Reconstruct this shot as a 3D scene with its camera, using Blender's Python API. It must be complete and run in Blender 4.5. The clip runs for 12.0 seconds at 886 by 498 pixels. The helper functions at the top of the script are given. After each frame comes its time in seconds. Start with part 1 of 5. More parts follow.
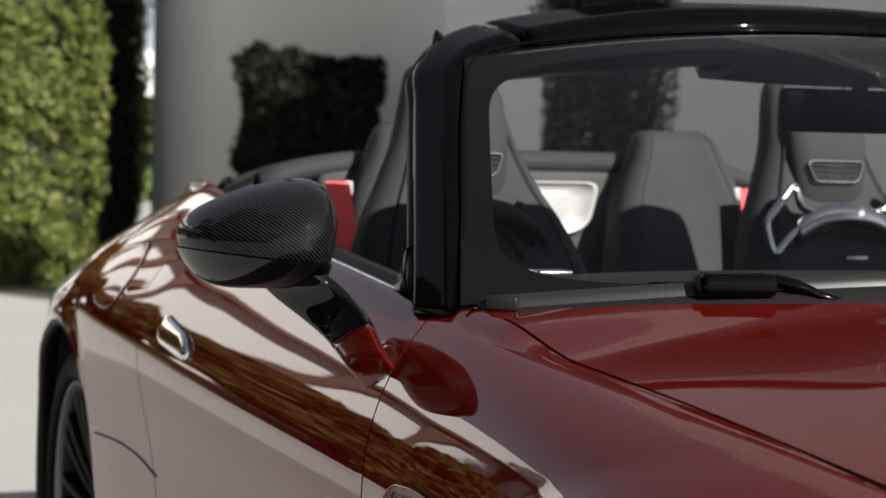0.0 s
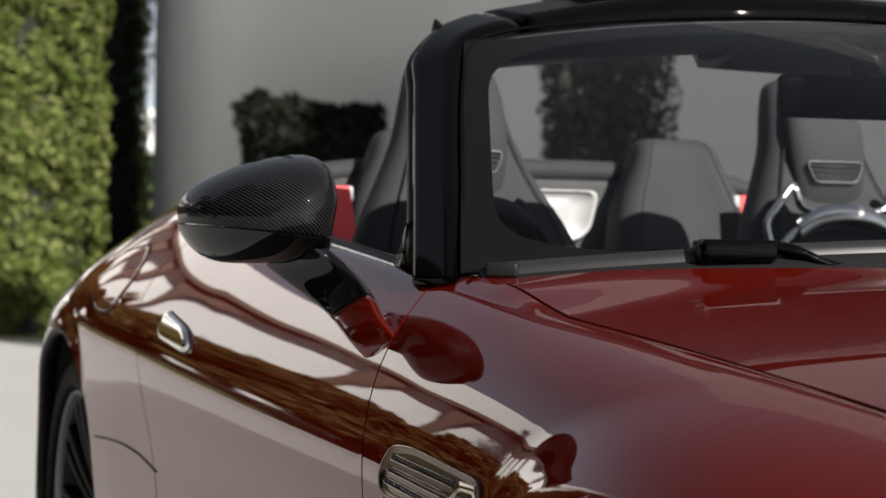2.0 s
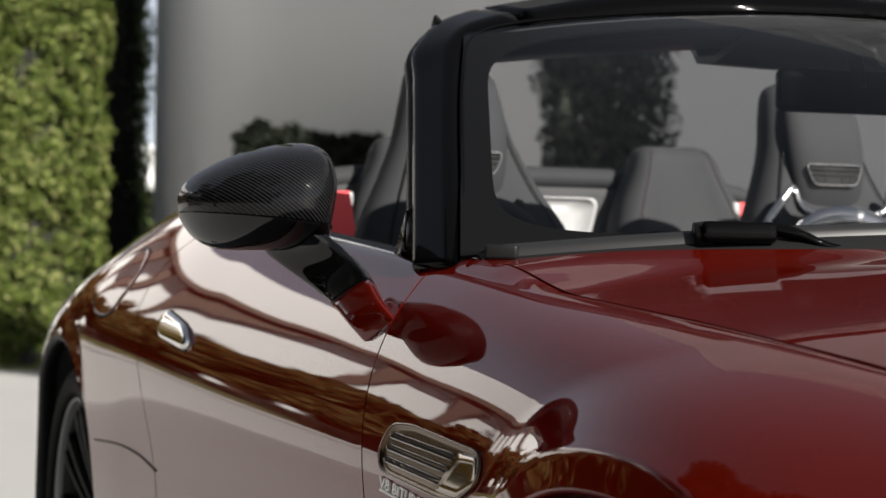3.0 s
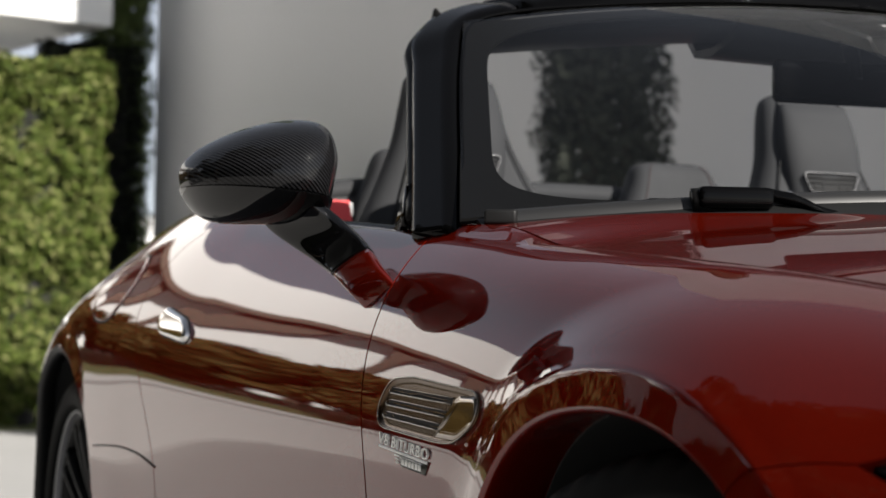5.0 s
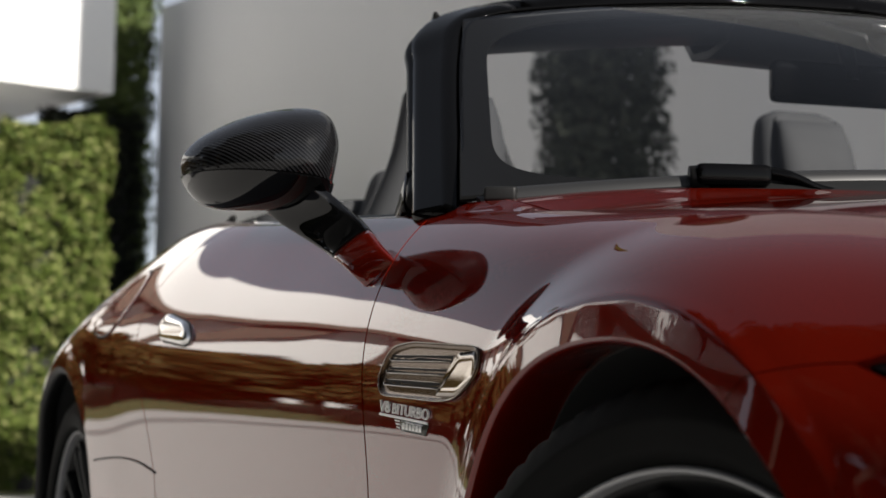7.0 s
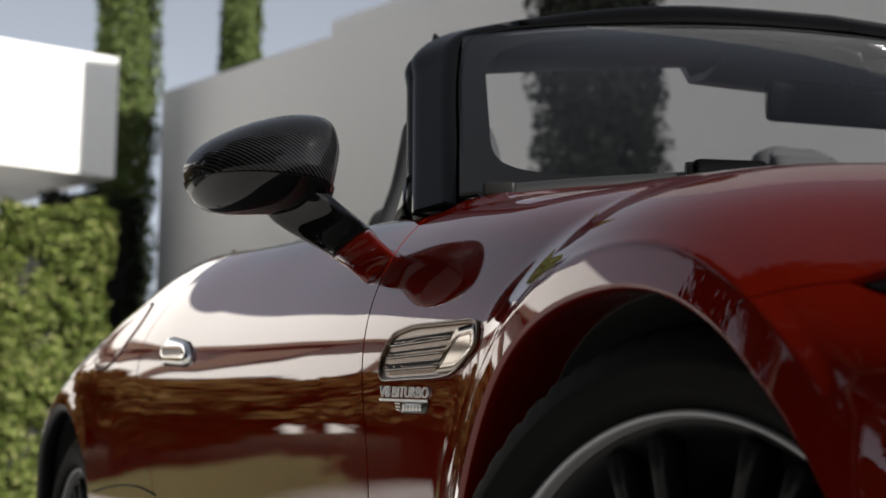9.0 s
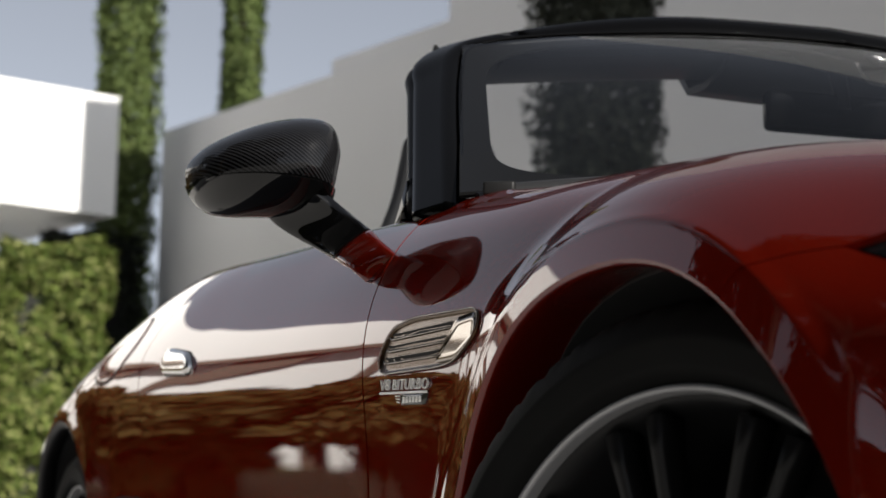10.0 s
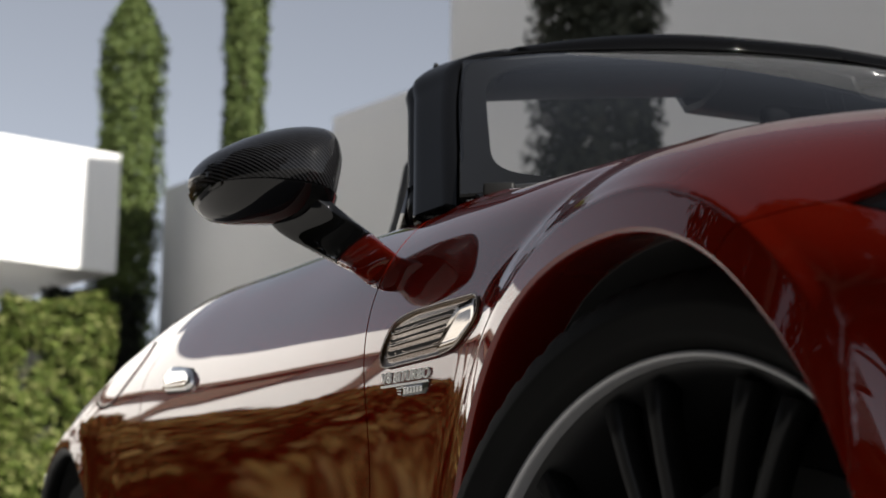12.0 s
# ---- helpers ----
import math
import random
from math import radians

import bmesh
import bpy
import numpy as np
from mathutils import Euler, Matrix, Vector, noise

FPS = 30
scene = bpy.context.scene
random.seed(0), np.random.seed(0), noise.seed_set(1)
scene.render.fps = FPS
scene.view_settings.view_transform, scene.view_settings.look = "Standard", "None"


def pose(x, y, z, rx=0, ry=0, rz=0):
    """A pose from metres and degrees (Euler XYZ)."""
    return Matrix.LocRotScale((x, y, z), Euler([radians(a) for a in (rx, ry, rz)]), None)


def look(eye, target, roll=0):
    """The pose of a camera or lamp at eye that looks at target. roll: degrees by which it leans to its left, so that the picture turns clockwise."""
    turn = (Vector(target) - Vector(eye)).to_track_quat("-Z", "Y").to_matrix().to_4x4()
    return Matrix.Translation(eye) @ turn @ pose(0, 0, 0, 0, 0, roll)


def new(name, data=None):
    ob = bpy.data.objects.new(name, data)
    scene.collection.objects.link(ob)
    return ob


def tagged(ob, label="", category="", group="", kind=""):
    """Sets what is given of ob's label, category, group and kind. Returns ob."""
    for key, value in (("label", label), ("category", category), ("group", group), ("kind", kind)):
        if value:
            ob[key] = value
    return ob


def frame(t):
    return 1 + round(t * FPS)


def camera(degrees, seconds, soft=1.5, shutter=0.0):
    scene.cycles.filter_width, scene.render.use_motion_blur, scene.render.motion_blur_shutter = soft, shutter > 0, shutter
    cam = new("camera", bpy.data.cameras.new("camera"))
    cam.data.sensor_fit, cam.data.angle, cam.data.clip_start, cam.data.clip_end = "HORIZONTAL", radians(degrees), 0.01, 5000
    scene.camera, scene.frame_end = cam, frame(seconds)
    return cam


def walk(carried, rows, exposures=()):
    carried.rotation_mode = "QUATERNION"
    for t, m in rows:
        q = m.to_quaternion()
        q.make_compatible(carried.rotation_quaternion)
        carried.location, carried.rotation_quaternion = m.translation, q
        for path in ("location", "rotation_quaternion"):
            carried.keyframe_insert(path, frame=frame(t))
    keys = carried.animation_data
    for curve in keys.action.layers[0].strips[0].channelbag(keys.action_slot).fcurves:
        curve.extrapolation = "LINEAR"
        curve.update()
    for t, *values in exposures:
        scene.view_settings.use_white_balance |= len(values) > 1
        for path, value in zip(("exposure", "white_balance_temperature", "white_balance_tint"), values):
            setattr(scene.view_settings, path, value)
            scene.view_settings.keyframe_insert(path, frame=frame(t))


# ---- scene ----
# ---------------------------------------------------------------- camera
cam = camera(25.53, 12.0)
PATH = [
    (0, 1.4067, -1.6410, 1.1094, 159.607, -2.376, 1.180),
    (0.5, 1.4094, -1.6415, 1.0862, 159.615, -2.029, 1.152),
    (1, 1.4121, -1.6420, 1.0566, 159.623, -1.594, 1.124),
    (1.5, 1.4123, -1.6412, 1.0285, 159.639, -1.139, 1.045),
    (2, 1.4125, -1.6403, 0.9994, 159.655, -0.629, 0.967),
    (2.5, 1.4142, -1.6402, 0.9682, 159.666, -0.110, 0.931),
    (3, 1.4159, -1.6400, 0.9332, 159.676, 0.485, 0.895),
    (5, 1.4270, -1.6428, 0.7992, 159.673, 2.735, 1.000),
    (5.5, 1.4290, -1.6432, 0.7688, 159.679, 3.225, 0.985),
    (6, 1.4310, -1.6436, 0.7367, 159.686, 3.782, 0.963),
    (6.5, 1.4330, -1.6437, 0.7064, 159.698, 4.386, 0.950),
    (8.5, 1.4409, -1.6440, 0.5835, 159.744, 7.137, 0.920),
    (9, 1.4444, -1.6451, 0.5526, 159.748, 7.835, 0.950),
    (9.5, 1.4480, -1.6462, 0.5246, 159.753, 8.481, 0.984),
    (10, 1.4504, -1.6471, 0.4945, 159.756, 9.151, 1.030),
    (10.5, 1.4529, -1.6479, 0.4650, 159.760, 9.803, 1.050),
    (11, 1.4559, -1.6485, 0.4425, 159.776, 10.300, 1.040),
    (11.5, 1.4590, -1.6492, 0.4251, 159.792, 10.730, 1.000),
    (12, 1.4621, -1.6498, 0.4127, 159.808, 11.034, 0.960),
]


def aim(x, y, z, yaw, pitch, roll):
    """A camera pose from its place, heading, tilt and lean in degrees."""
    a, b = radians(yaw), radians(pitch)
    way = Vector((math.cos(a) * math.cos(b), math.sin(a) * math.cos(b), math.sin(b)))
    return look((x, y, z), Vector((x, y, z)) + way, roll)


walk(cam, [(t, aim(*row)) for t, *row in PATH])
cam.data.dof.use_dof = True
cam.data.dof.focus_distance = 2.2
cam.data.dof.aperture_fstop = 8.0

# ---------------------------------------------------------------- world and sun
SUN_AZ, SUN_EL = 23.0, 35.0
world = bpy.data.worlds.new("world")
scene.world = world
world.use_nodes = True
wn = world.node_tree
wn.nodes.clear()
sky = wn.nodes.new("ShaderNodeTexSky")
sky.sky_type = "NISHITA"
sky.sun_disc = False
sky.sun_elevation = radians(SUN_EL)
sky.sun_rotation = radians(90 - SUN_AZ)
sky.air_density, sky.dust_density, sky.ozone_density = 0.6, 0.5, 0.8
hsv = wn.nodes.new("ShaderNodeHueSaturation")
hsv.inputs["Saturation"].default_value = 0.36
bg = wn.nodes.new("ShaderNodeBackground")
bg.inputs["Strength"].default_value = 0.07
wo = wn.nodes.new("ShaderNodeOutputWorld")
wn.links.new(sky.outputs[0], hsv.inputs["Color"])
wn.links.new(hsv.outputs[0], bg.inputs[0])
wn.links.new(bg.outputs[0], wo.inputs[0])
sun_data = bpy.data.lights.new("sun", "SUN")
sun_data.energy, sun_data.angle, sun_data.color = 5.0, radians(0.6), (1.0, 0.95, 0.88)
sun = new("sun", sun_data)
sa, se = radians(SUN_AZ), radians(SUN_EL)
SUN_WAY = Vector((math.cos(sa) * math.cos(se), math.sin(sa) * math.cos(se), math.sin(se)))
sun.matrix_world = look(SUN_WAY * 40, (0, 0, 0))
scene.view_settings.exposure = 0.81

# ---------------------------------------------------------------- materials


class Mat:
    """A node material with one principled surface and a few shorthands."""

    def __init__(self, name, colour=(0.5, 0.5, 0.5), rough=0.5, metal=0.0, **more):
        self.m = bpy.data.materials.new(name)
        self.m.use_nodes = True
        self.t = self.m.node_tree
        self.b = self.t.nodes["Principled BSDF"]
        self.b.inputs["Base Color"].default_value = (*colour, 1)
        self.b.inputs["Roughness"].default_value = rough
        self.b.inputs["Metallic"].default_value = metal
        for key, value in more.items():
            self.b.inputs[key.replace("_", " ")].default_value = value

    def node(self, kind, **sets):
        n = self.t.nodes.new(kind)
        for key, value in sets.items():
            n.inputs[key].default_value = value
        return n

    def link(self, a, b):
        self.t.links.new(a, b)

    def noise(self, scale, detail=4.0, rough=0.55, stretch=(1, 1, 1)):
        co = self.node("ShaderNodeTexCoord")
        mp = self.node("ShaderNodeMapping")
        mp.inputs["Scale"].default_value = stretch
        self.link(co.outputs["Object"], mp.inputs[0])
        n = self.node("ShaderNodeTexNoise", Scale=scale, Detail=detail, Roughness=rough)
        self.link(mp.outputs[0], n.inputs["Vector"])
        return n.outputs["Fac"]

    def ramp(self, fac, stops):
        r = self.node("ShaderNodeValToRGB")
        r.color_ramp.elements[0].position, r.color_ramp.elements[1].position = stops[0][0], stops[-1][0]
        r.color_ramp.elements[0].color, r.color_ramp.elements[1].color = (*stops[0][1], 1), (*stops[-1][1], 1)
        for at, col in stops[1:-1]:
            r.color_ramp.elements.new(at).color = (*col, 1)
        self.link(fac, r.inputs[0])
        return r.outputs[0]

    def mix(self, fac, a, b, kind="MIX"):
        n = self.node("ShaderNodeMixRGB")
        n.blend_type = kind
        for value, slot in ((fac, 0), (a, 1), (b, 2)):
            if isinstance(value, (int, float)):
                n.inputs[slot].default_value = value
            elif isinstance(value, tuple):
                n.inputs[slot].default_value = (*value, 1)
            else:
                self.link(value, n.inputs[slot])
        return n.outputs[0]

    def colour(self, socket):
        self.link(socket, self.b.inputs["Base Color"])
        return self

    def roughness(self, fac, low, high):
        r = self.node("ShaderNodeMapRange")
        r.inputs["To Min"].default_value, r.inputs["To Max"].default_value = low, high
        self.link(fac, r.inputs["Value"])
        self.link(r.outputs[0], self.b.inputs["Roughness"])
        return self

    def bump(self, fac, strength, distance):
        n = self.node("ShaderNodeBump", Strength=strength, Distance=distance)
        self.link(fac, n.inputs["Height"])
        self.link(n.outputs[0], self.b.inputs["Normal"])
        return self


def make_paint():
    """Deep red metallic car paint under a hard clear coat."""
    k = Mat("car_paint", (0.14, 0.002, 0.002), 0.4, 0.58)
    k.b.inputs["Specular IOR Level"].default_value = 0.0
    k.b.inputs["Coat Weight"].default_value = 1.0
    k.b.inputs["Coat IOR"].default_value = 1.54
    k.b.inputs["Specular Tint"].default_value = (0.50, 0.12, 0.03, 1)
    k.b.inputs["Coat Roughness"].default_value = 0.01
    flake = k.node("ShaderNodeTexVoronoi", Scale=900.0)
    co = k.node("ShaderNodeTexCoord")
    k.link(co.outputs["Object"], flake.inputs["Vector"])
    k.colour(k.mix(flake.outputs["Distance"], (0.091, 0.0044, 0.0015), (0.139, 0.0066, 0.0022)))
    k.roughness(k.noise(3.0), 0.39, 0.45)
    return k.m


def make_gloss_black(name, coat, ior):
    k = Mat(name, (0.0016, 0.0016, 0.0017), 0.3)
    k.b.inputs["Specular IOR Level"].default_value = 0.0
    k.b.inputs["Coat Weight"].default_value = coat
    k.b.inputs["Coat IOR"].default_value = ior
    k.b.inputs["Coat Roughness"].default_value = 0.02
    k.roughness(k.noise(40.0), 0.25, 0.4)
    return k.m


def make_carbon():
    """Twill-woven carbon fibre under lacquer."""
    k = Mat("carbon_fibre", (0.02, 0.02, 0.02), 0.5)
    k.b.inputs["Specular IOR Level"].default_value = 0.02
    k.b.inputs["Coat Weight"].default_value = 0.65
    k.b.inputs["Coat IOR"].default_value = 1.40
    k.b.inputs["Coat Roughness"].default_value = 0.02
    co = k.node("ShaderNodeTexCoord")
    mp = k.node("ShaderNodeMapping")
    mp.inputs["Rotation"].default_value = (0.0, radians(0), 0)
    k.link(co.outputs["Object"], mp.inputs[0])
    sep = k.node("ShaderNodeSeparateXYZ")
    k.link(mp.outputs[0], sep.inputs[0])

    def m(op, a, b=None):
        n = k.node("ShaderNodeMath")
        n.operation = op
        for i, v in enumerate((a, b)):
            if v is None:
                continue
            if isinstance(v, (int, float)):
                n.inputs[i].default_value = v
            else:
                k.link(v, n.inputs[i])
        return n.outputs[0]

    diag = m("ADD", m("MULTIPLY", sep.outputs[1], 1000.0), m("MULTIPLY", sep.outputs[2], 1190.0))
    wave = m("SINE", diag)
    cross = m("SINE", m("MULTIPLY", m("SUBTRACT", m("MULTIPLY", sep.outputs[1], 1500.0), m("MULTIPLY", sep.outputs[2], 700.0)), 1.0))
    fac = m("ADD", m("MULTIPLY", m("ADD", m("MULTIPLY", wave, 1.6), 0.5), 0.8), m("MULTIPLY", cross, 0.08))
    k.colour(k.ramp(fac, [(0.0, (0.0012, 0.0012, 0.0014)), (0.5, (0.0030, 0.0030, 0.0033)), (1.0, (0.0135, 0.0135, 0.0145))]))
    return k.m


def make_leather(name, dark, light):
    k = Mat(name, dark, 0.5)
    k.b.inputs["Specular IOR Level"].default_value = 0.10
    k.colour(k.mix(k.noise(9.0), dark, light))
    k.roughness(k.noise(60.0), 0.60, 0.75)
    k.bump(k.noise(900.0, 2.0), 0.12, 0.0006)
    return k.m


def make_plaster(name, low, high):
    k = Mat(name, low, 0.9)
    streak = k.noise(0.6, 5.0, 0.6, (1, 1, 0.25))
    k.colour(k.mix(streak, low, high))
    k.bump(k.noise(160.0, 3.0), 0.25, 0.002)
    return k.m


def make_foliage(name, low, high, tip):
    k = Mat(name, low, 0.6, Specular_IOR_Level=0.12)
    info = k.node("ShaderNodeNewGeometry")
    base = k.ramp(info.outputs["Random Per Island"], [(0.0, low), (0.6, high), (1.0, tip)])
    k.colour(k.mix(k.noise(2.2, 3.0), base, k.mix(0.5, base, low)))
    return k.m


def make_glass(name, tint, gloss=1.5):
    """Thin glazing: clear body with a Fresnel-weighted shine."""
    k = bpy.data.materials.new(name)
    k.use_nodes = True
    t = k.node_tree
    t.nodes.clear()
    out = t.nodes.new("ShaderNodeOutputMaterial")
    mixer = t.nodes.new("ShaderNodeMixShader")
    clear = t.nodes.new("ShaderNodeBsdfTransparent")
    clear.inputs[0].default_value = (*tint, 1)
    shine = t.nodes.new("ShaderNodeBsdfGlossy")
    shine.inputs["Roughness"].default_value = 0.015
    fr = t.nodes.new("ShaderNodeFresnel")
    fr.inputs[0].default_value = gloss
    t.links.new(fr.outputs[0], mixer.inputs[0])
    t.links.new(clear.outputs[0], mixer.inputs[1])
    t.links.new(shine.outputs[0], mixer.inputs[2])
    t.links.new(mixer.outputs[0], out.inputs[0])
    return k


PAINT = make_paint()
BLACK = make_gloss_black("pillar_black", 0.3, 1.42)
PIANO = make_gloss_black("piano_black", 1.0, 1.45)
CARBON = make_carbon()
LEATHER = make_leather("black_leather", (0.034, 0.035, 0.037), (0.045, 0.046, 0.0485))
LEATHER_SOFT = make_leather("dark_suede", (0.012, 0.012, 0.012), (0.018, 0.018, 0.018))
SATIN = Mat("satin_black", (0.008, 0.008, 0.008), 0.5, Specular_IOR_Level=0.2).m
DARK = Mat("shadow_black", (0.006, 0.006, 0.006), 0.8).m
FRIT = Mat("glass_border", (0.0048, 0.0048, 0.0048), 0.6, Specular_IOR_Level=0.03).m
CHROME = Mat("chrome", (0.78, 0.77, 0.75), 0.06, 1.0).m
SILVER = Mat("satin_silver", (0.48, 0.48, 0.48), 0.25, 1.0).m
GRILLE = Mat("speaker_metal", (0.46, 0.46, 0.46), 0.5, 0.3)
GRILLE.bump(GRILLE.noise(700.0, 1.0), 0.4, 0.001)
GRILLE = GRILLE.m
RUBBER = Mat("tyre_rubber", (0.040, 0.040, 0.040), 0.65)
RUBBER.b.inputs["Specular IOR Level"].default_value = 0.06
RUBBER.colour(RUBBER.mix(RUBBER.noise(14.0), (0.0045, 0.0045, 0.0045), (0.0085, 0.0085, 0.008)))
RUBBER = RUBBER.m
RIM_DARK = Mat("black_alloy", (0.005, 0.005, 0.0052), 0.38, 0.0, Specular_IOR_Level=0.16).m
RIM_RING = Mat("turned_alloy", (0.33, 0.33, 0.335), 0.5, 0.6).m
BELT_RED = Mat("red_webbing", (0.80, 0.075, 0.08), 0.7).m
GLASS = make_glass("windshield_glass", (0.97, 0.975, 0.98), 1.33)
LAMP_GLASS = Mat("lamp_black", (0.003, 0.003, 0.0035), 0.12, Specular_IOR_Level=0.15).m
WHITE_WALL = make_plaster("white_plaster", (0.86, 0.86, 0.85), (0.93, 0.93, 0.92))
GREY_WALL = make_plaster("grey_white_plaster", (0.74, 0.735, 0.73), (0.80, 0.795, 0.79))
PANEL_GREY = make_leather("grey_trim", (0.060, 0.060, 0.061), (0.075, 0.075, 0.076))
STITCH = Mat("dark_thread", (0.040, 0.020, 0.020), 0.8).m
# dark vent slats, and silver loops with their shade put into the colour
SLAT_SHADED_METAL = Mat("slat_and_shaded_metal", (0.012, 0.012, 0.0125), 0.6, 0.3).m
VENT_RIM = Mat("vent_rim", (0.16, 0.16, 0.165), 0.45, 0.8).m
BADGE = Mat("badge_chrome", (0.92, 0.91, 0.88), 0.35, 0.35).m
SMOKED = Mat("smoked_chrome", (0.34, 0.30, 0.26), 0.1, 1.0).m
BADGE_DARK = Mat("badge_enamel", (0.05, 0.05, 0.04), 0.2).m
VENT_METAL = Mat("bronzed_trim", (0.105, 0.066, 0.038), 0.25, 0.95).m

# ---------------------------------------------------------------- mesh helpers


def part(name, bm, material, parent=None, label="", smooth=True):
    """Links a bmesh as one mesh object, under parent if one is given."""
    bmesh.ops.recalc_face_normals(bm, faces=bm.faces)
    data = bpy.data.meshes.new(name)
    bm.to_mesh(data)
    bm.free()
    data.materials.append(material)
    if smooth:
        data.shade_smooth()
    ob = new(name, data)
    if parent:
        ob.parent = parent
    return tagged(ob, label)


def thing(name, label, category, group="", kind=""):
    return tagged(new(name), label, category, group, kind)


def grid(rows, close_u=False, close_v=False):
    """A bmesh of quads over rows of points."""
    bm = bmesh.new()
    vs = [[bm.verts.new(p) for p in row] for row in rows]
    n, m = len(vs), len(vs[0])
    for i in range(n if close_u else n - 1):
        for j in range(m if close_v else m - 1):
            a, b = vs[i], vs[(i + 1) % n]
            quad = (a[j], b[j], b[(j + 1) % m], a[(j + 1) % m])
            if len(set(quad)) == 4:
                bm.faces.new(quad)
    return bm


def loft(rings, caps=True):
    """A closed skin over rings of points, capped at both ends."""
    bm = grid(rings, close_v=True)
    if caps:
        bm.verts.ensure_lookup_table()
        m = len(rings[0])
        bm.faces.new([bm.verts[j] for j in range(m)])
        bm.faces.new([bm.verts[len(bm.verts) - m + j] for j in range(m)])
    return bm


def box(cx, cy, cz, sx, sy, sz, bevel=0.0, segments=2):
    bm = bmesh.new()
    bmesh.ops.create_cube(bm, size=1.0)
    bmesh.ops.scale(bm, vec=(sx, sy, sz), verts=bm.verts)
    bmesh.ops.translate(bm, vec=(cx, cy, cz), verts=bm.verts)
    if bevel:
        bmesh.ops.bevel(bm, geom=list(bm.edges), offset=bevel, segments=segments, affect="EDGES", profile=0.6)
    return bm


def rings_tube(points, radius, sides=10, flat=1.0):
    """Rings of a tube along points; radius may be a list; flat squeezes it upright."""
    pts = [Vector(p) for p in points]
    out = []
    for i, p in enumerate(pts):
        d = (pts[min(i + 1, len(pts) - 1)] - pts[max(i - 1, 0)]).normalized()
        side = d.cross(Vector((0, 0, 1)))
        side = side.normalized() if side.length > 1e-4 else Vector((1, 0, 0))
        up = side.cross(d)
        r = radius[i] if isinstance(radius, (list, tuple)) else radius
        out.append([p + side * math.cos(a) * r + up * math.sin(a) * r * flat for a in (2 * math.pi * k / sides for k in range(sides))])
    return out


def tube(points, radius, sides=10, flat=1.0):
    return loft(rings_tube(points, radius, sides, flat))


def spline(points, n):
    """n points along a smooth curve through the given ones."""
    P = [np.array(p, float) for p in points]
    out = []
    m = len(P) - 1
    for i in range(n):
        u = i * m / (n - 1)
        k = min(int(u), m - 1)
        s = u - k
        a, b, c, d = P[max(k - 1, 0)], P[k], P[k + 1], P[min(k + 2, m)]
        out.append(0.5 * (2 * b + (c - a) * s + (2 * a - 5 * b + 4 * c - d) * s * s + (3 * b - a - 3 * c + d) * s ** 3))
    return out


def mirrored(bm):
    bmesh.ops.scale(bm, vec=(1, -1, 1), verts=bm.verts)
    bmesh.ops.reverse_faces(bm, faces=bm.faces)
    return bm


def smoothstep(a, b, x):
    s = min(1.0, max(0.0, (x - a) / (b - a)))
    return s * s * (3 - 2 * s)


# ---------------------------------------------------------------- ground
CONCRETE = Mat("pale_concrete", (0.42, 0.41, 0.40), 0.75)
c1 = CONCRETE.mix(CONCRETE.noise(0.35, 5.0), (0.31, 0.305, 0.30), (0.40, 0.395, 0.39))
CONCRETE.colour(CONCRETE.mix(CONCRETE.noise(22.0, 5.0), c1, CONCRETE.mix(0.5, c1, (0.30, 0.30, 0.29))))
CONCRETE.bump(CONCRETE.noise(90.0, 4.0), 0.2, 0.003)
bm = bmesh.new()
bmesh.ops.create_grid(bm, x_segments=8, y_segments=8, size=400)
tagged(part("ground", bm, CONCRETE.m, None, "", False), "pale concrete forecourt reaching to the horizon", "ground", kind="structure")


# ---------------------------------------------------------------- the car: x forward from the front axle, right side at negative y
car = thing("convertible_car", "dark red open-top sports convertible parked on pale concrete paving", "car")

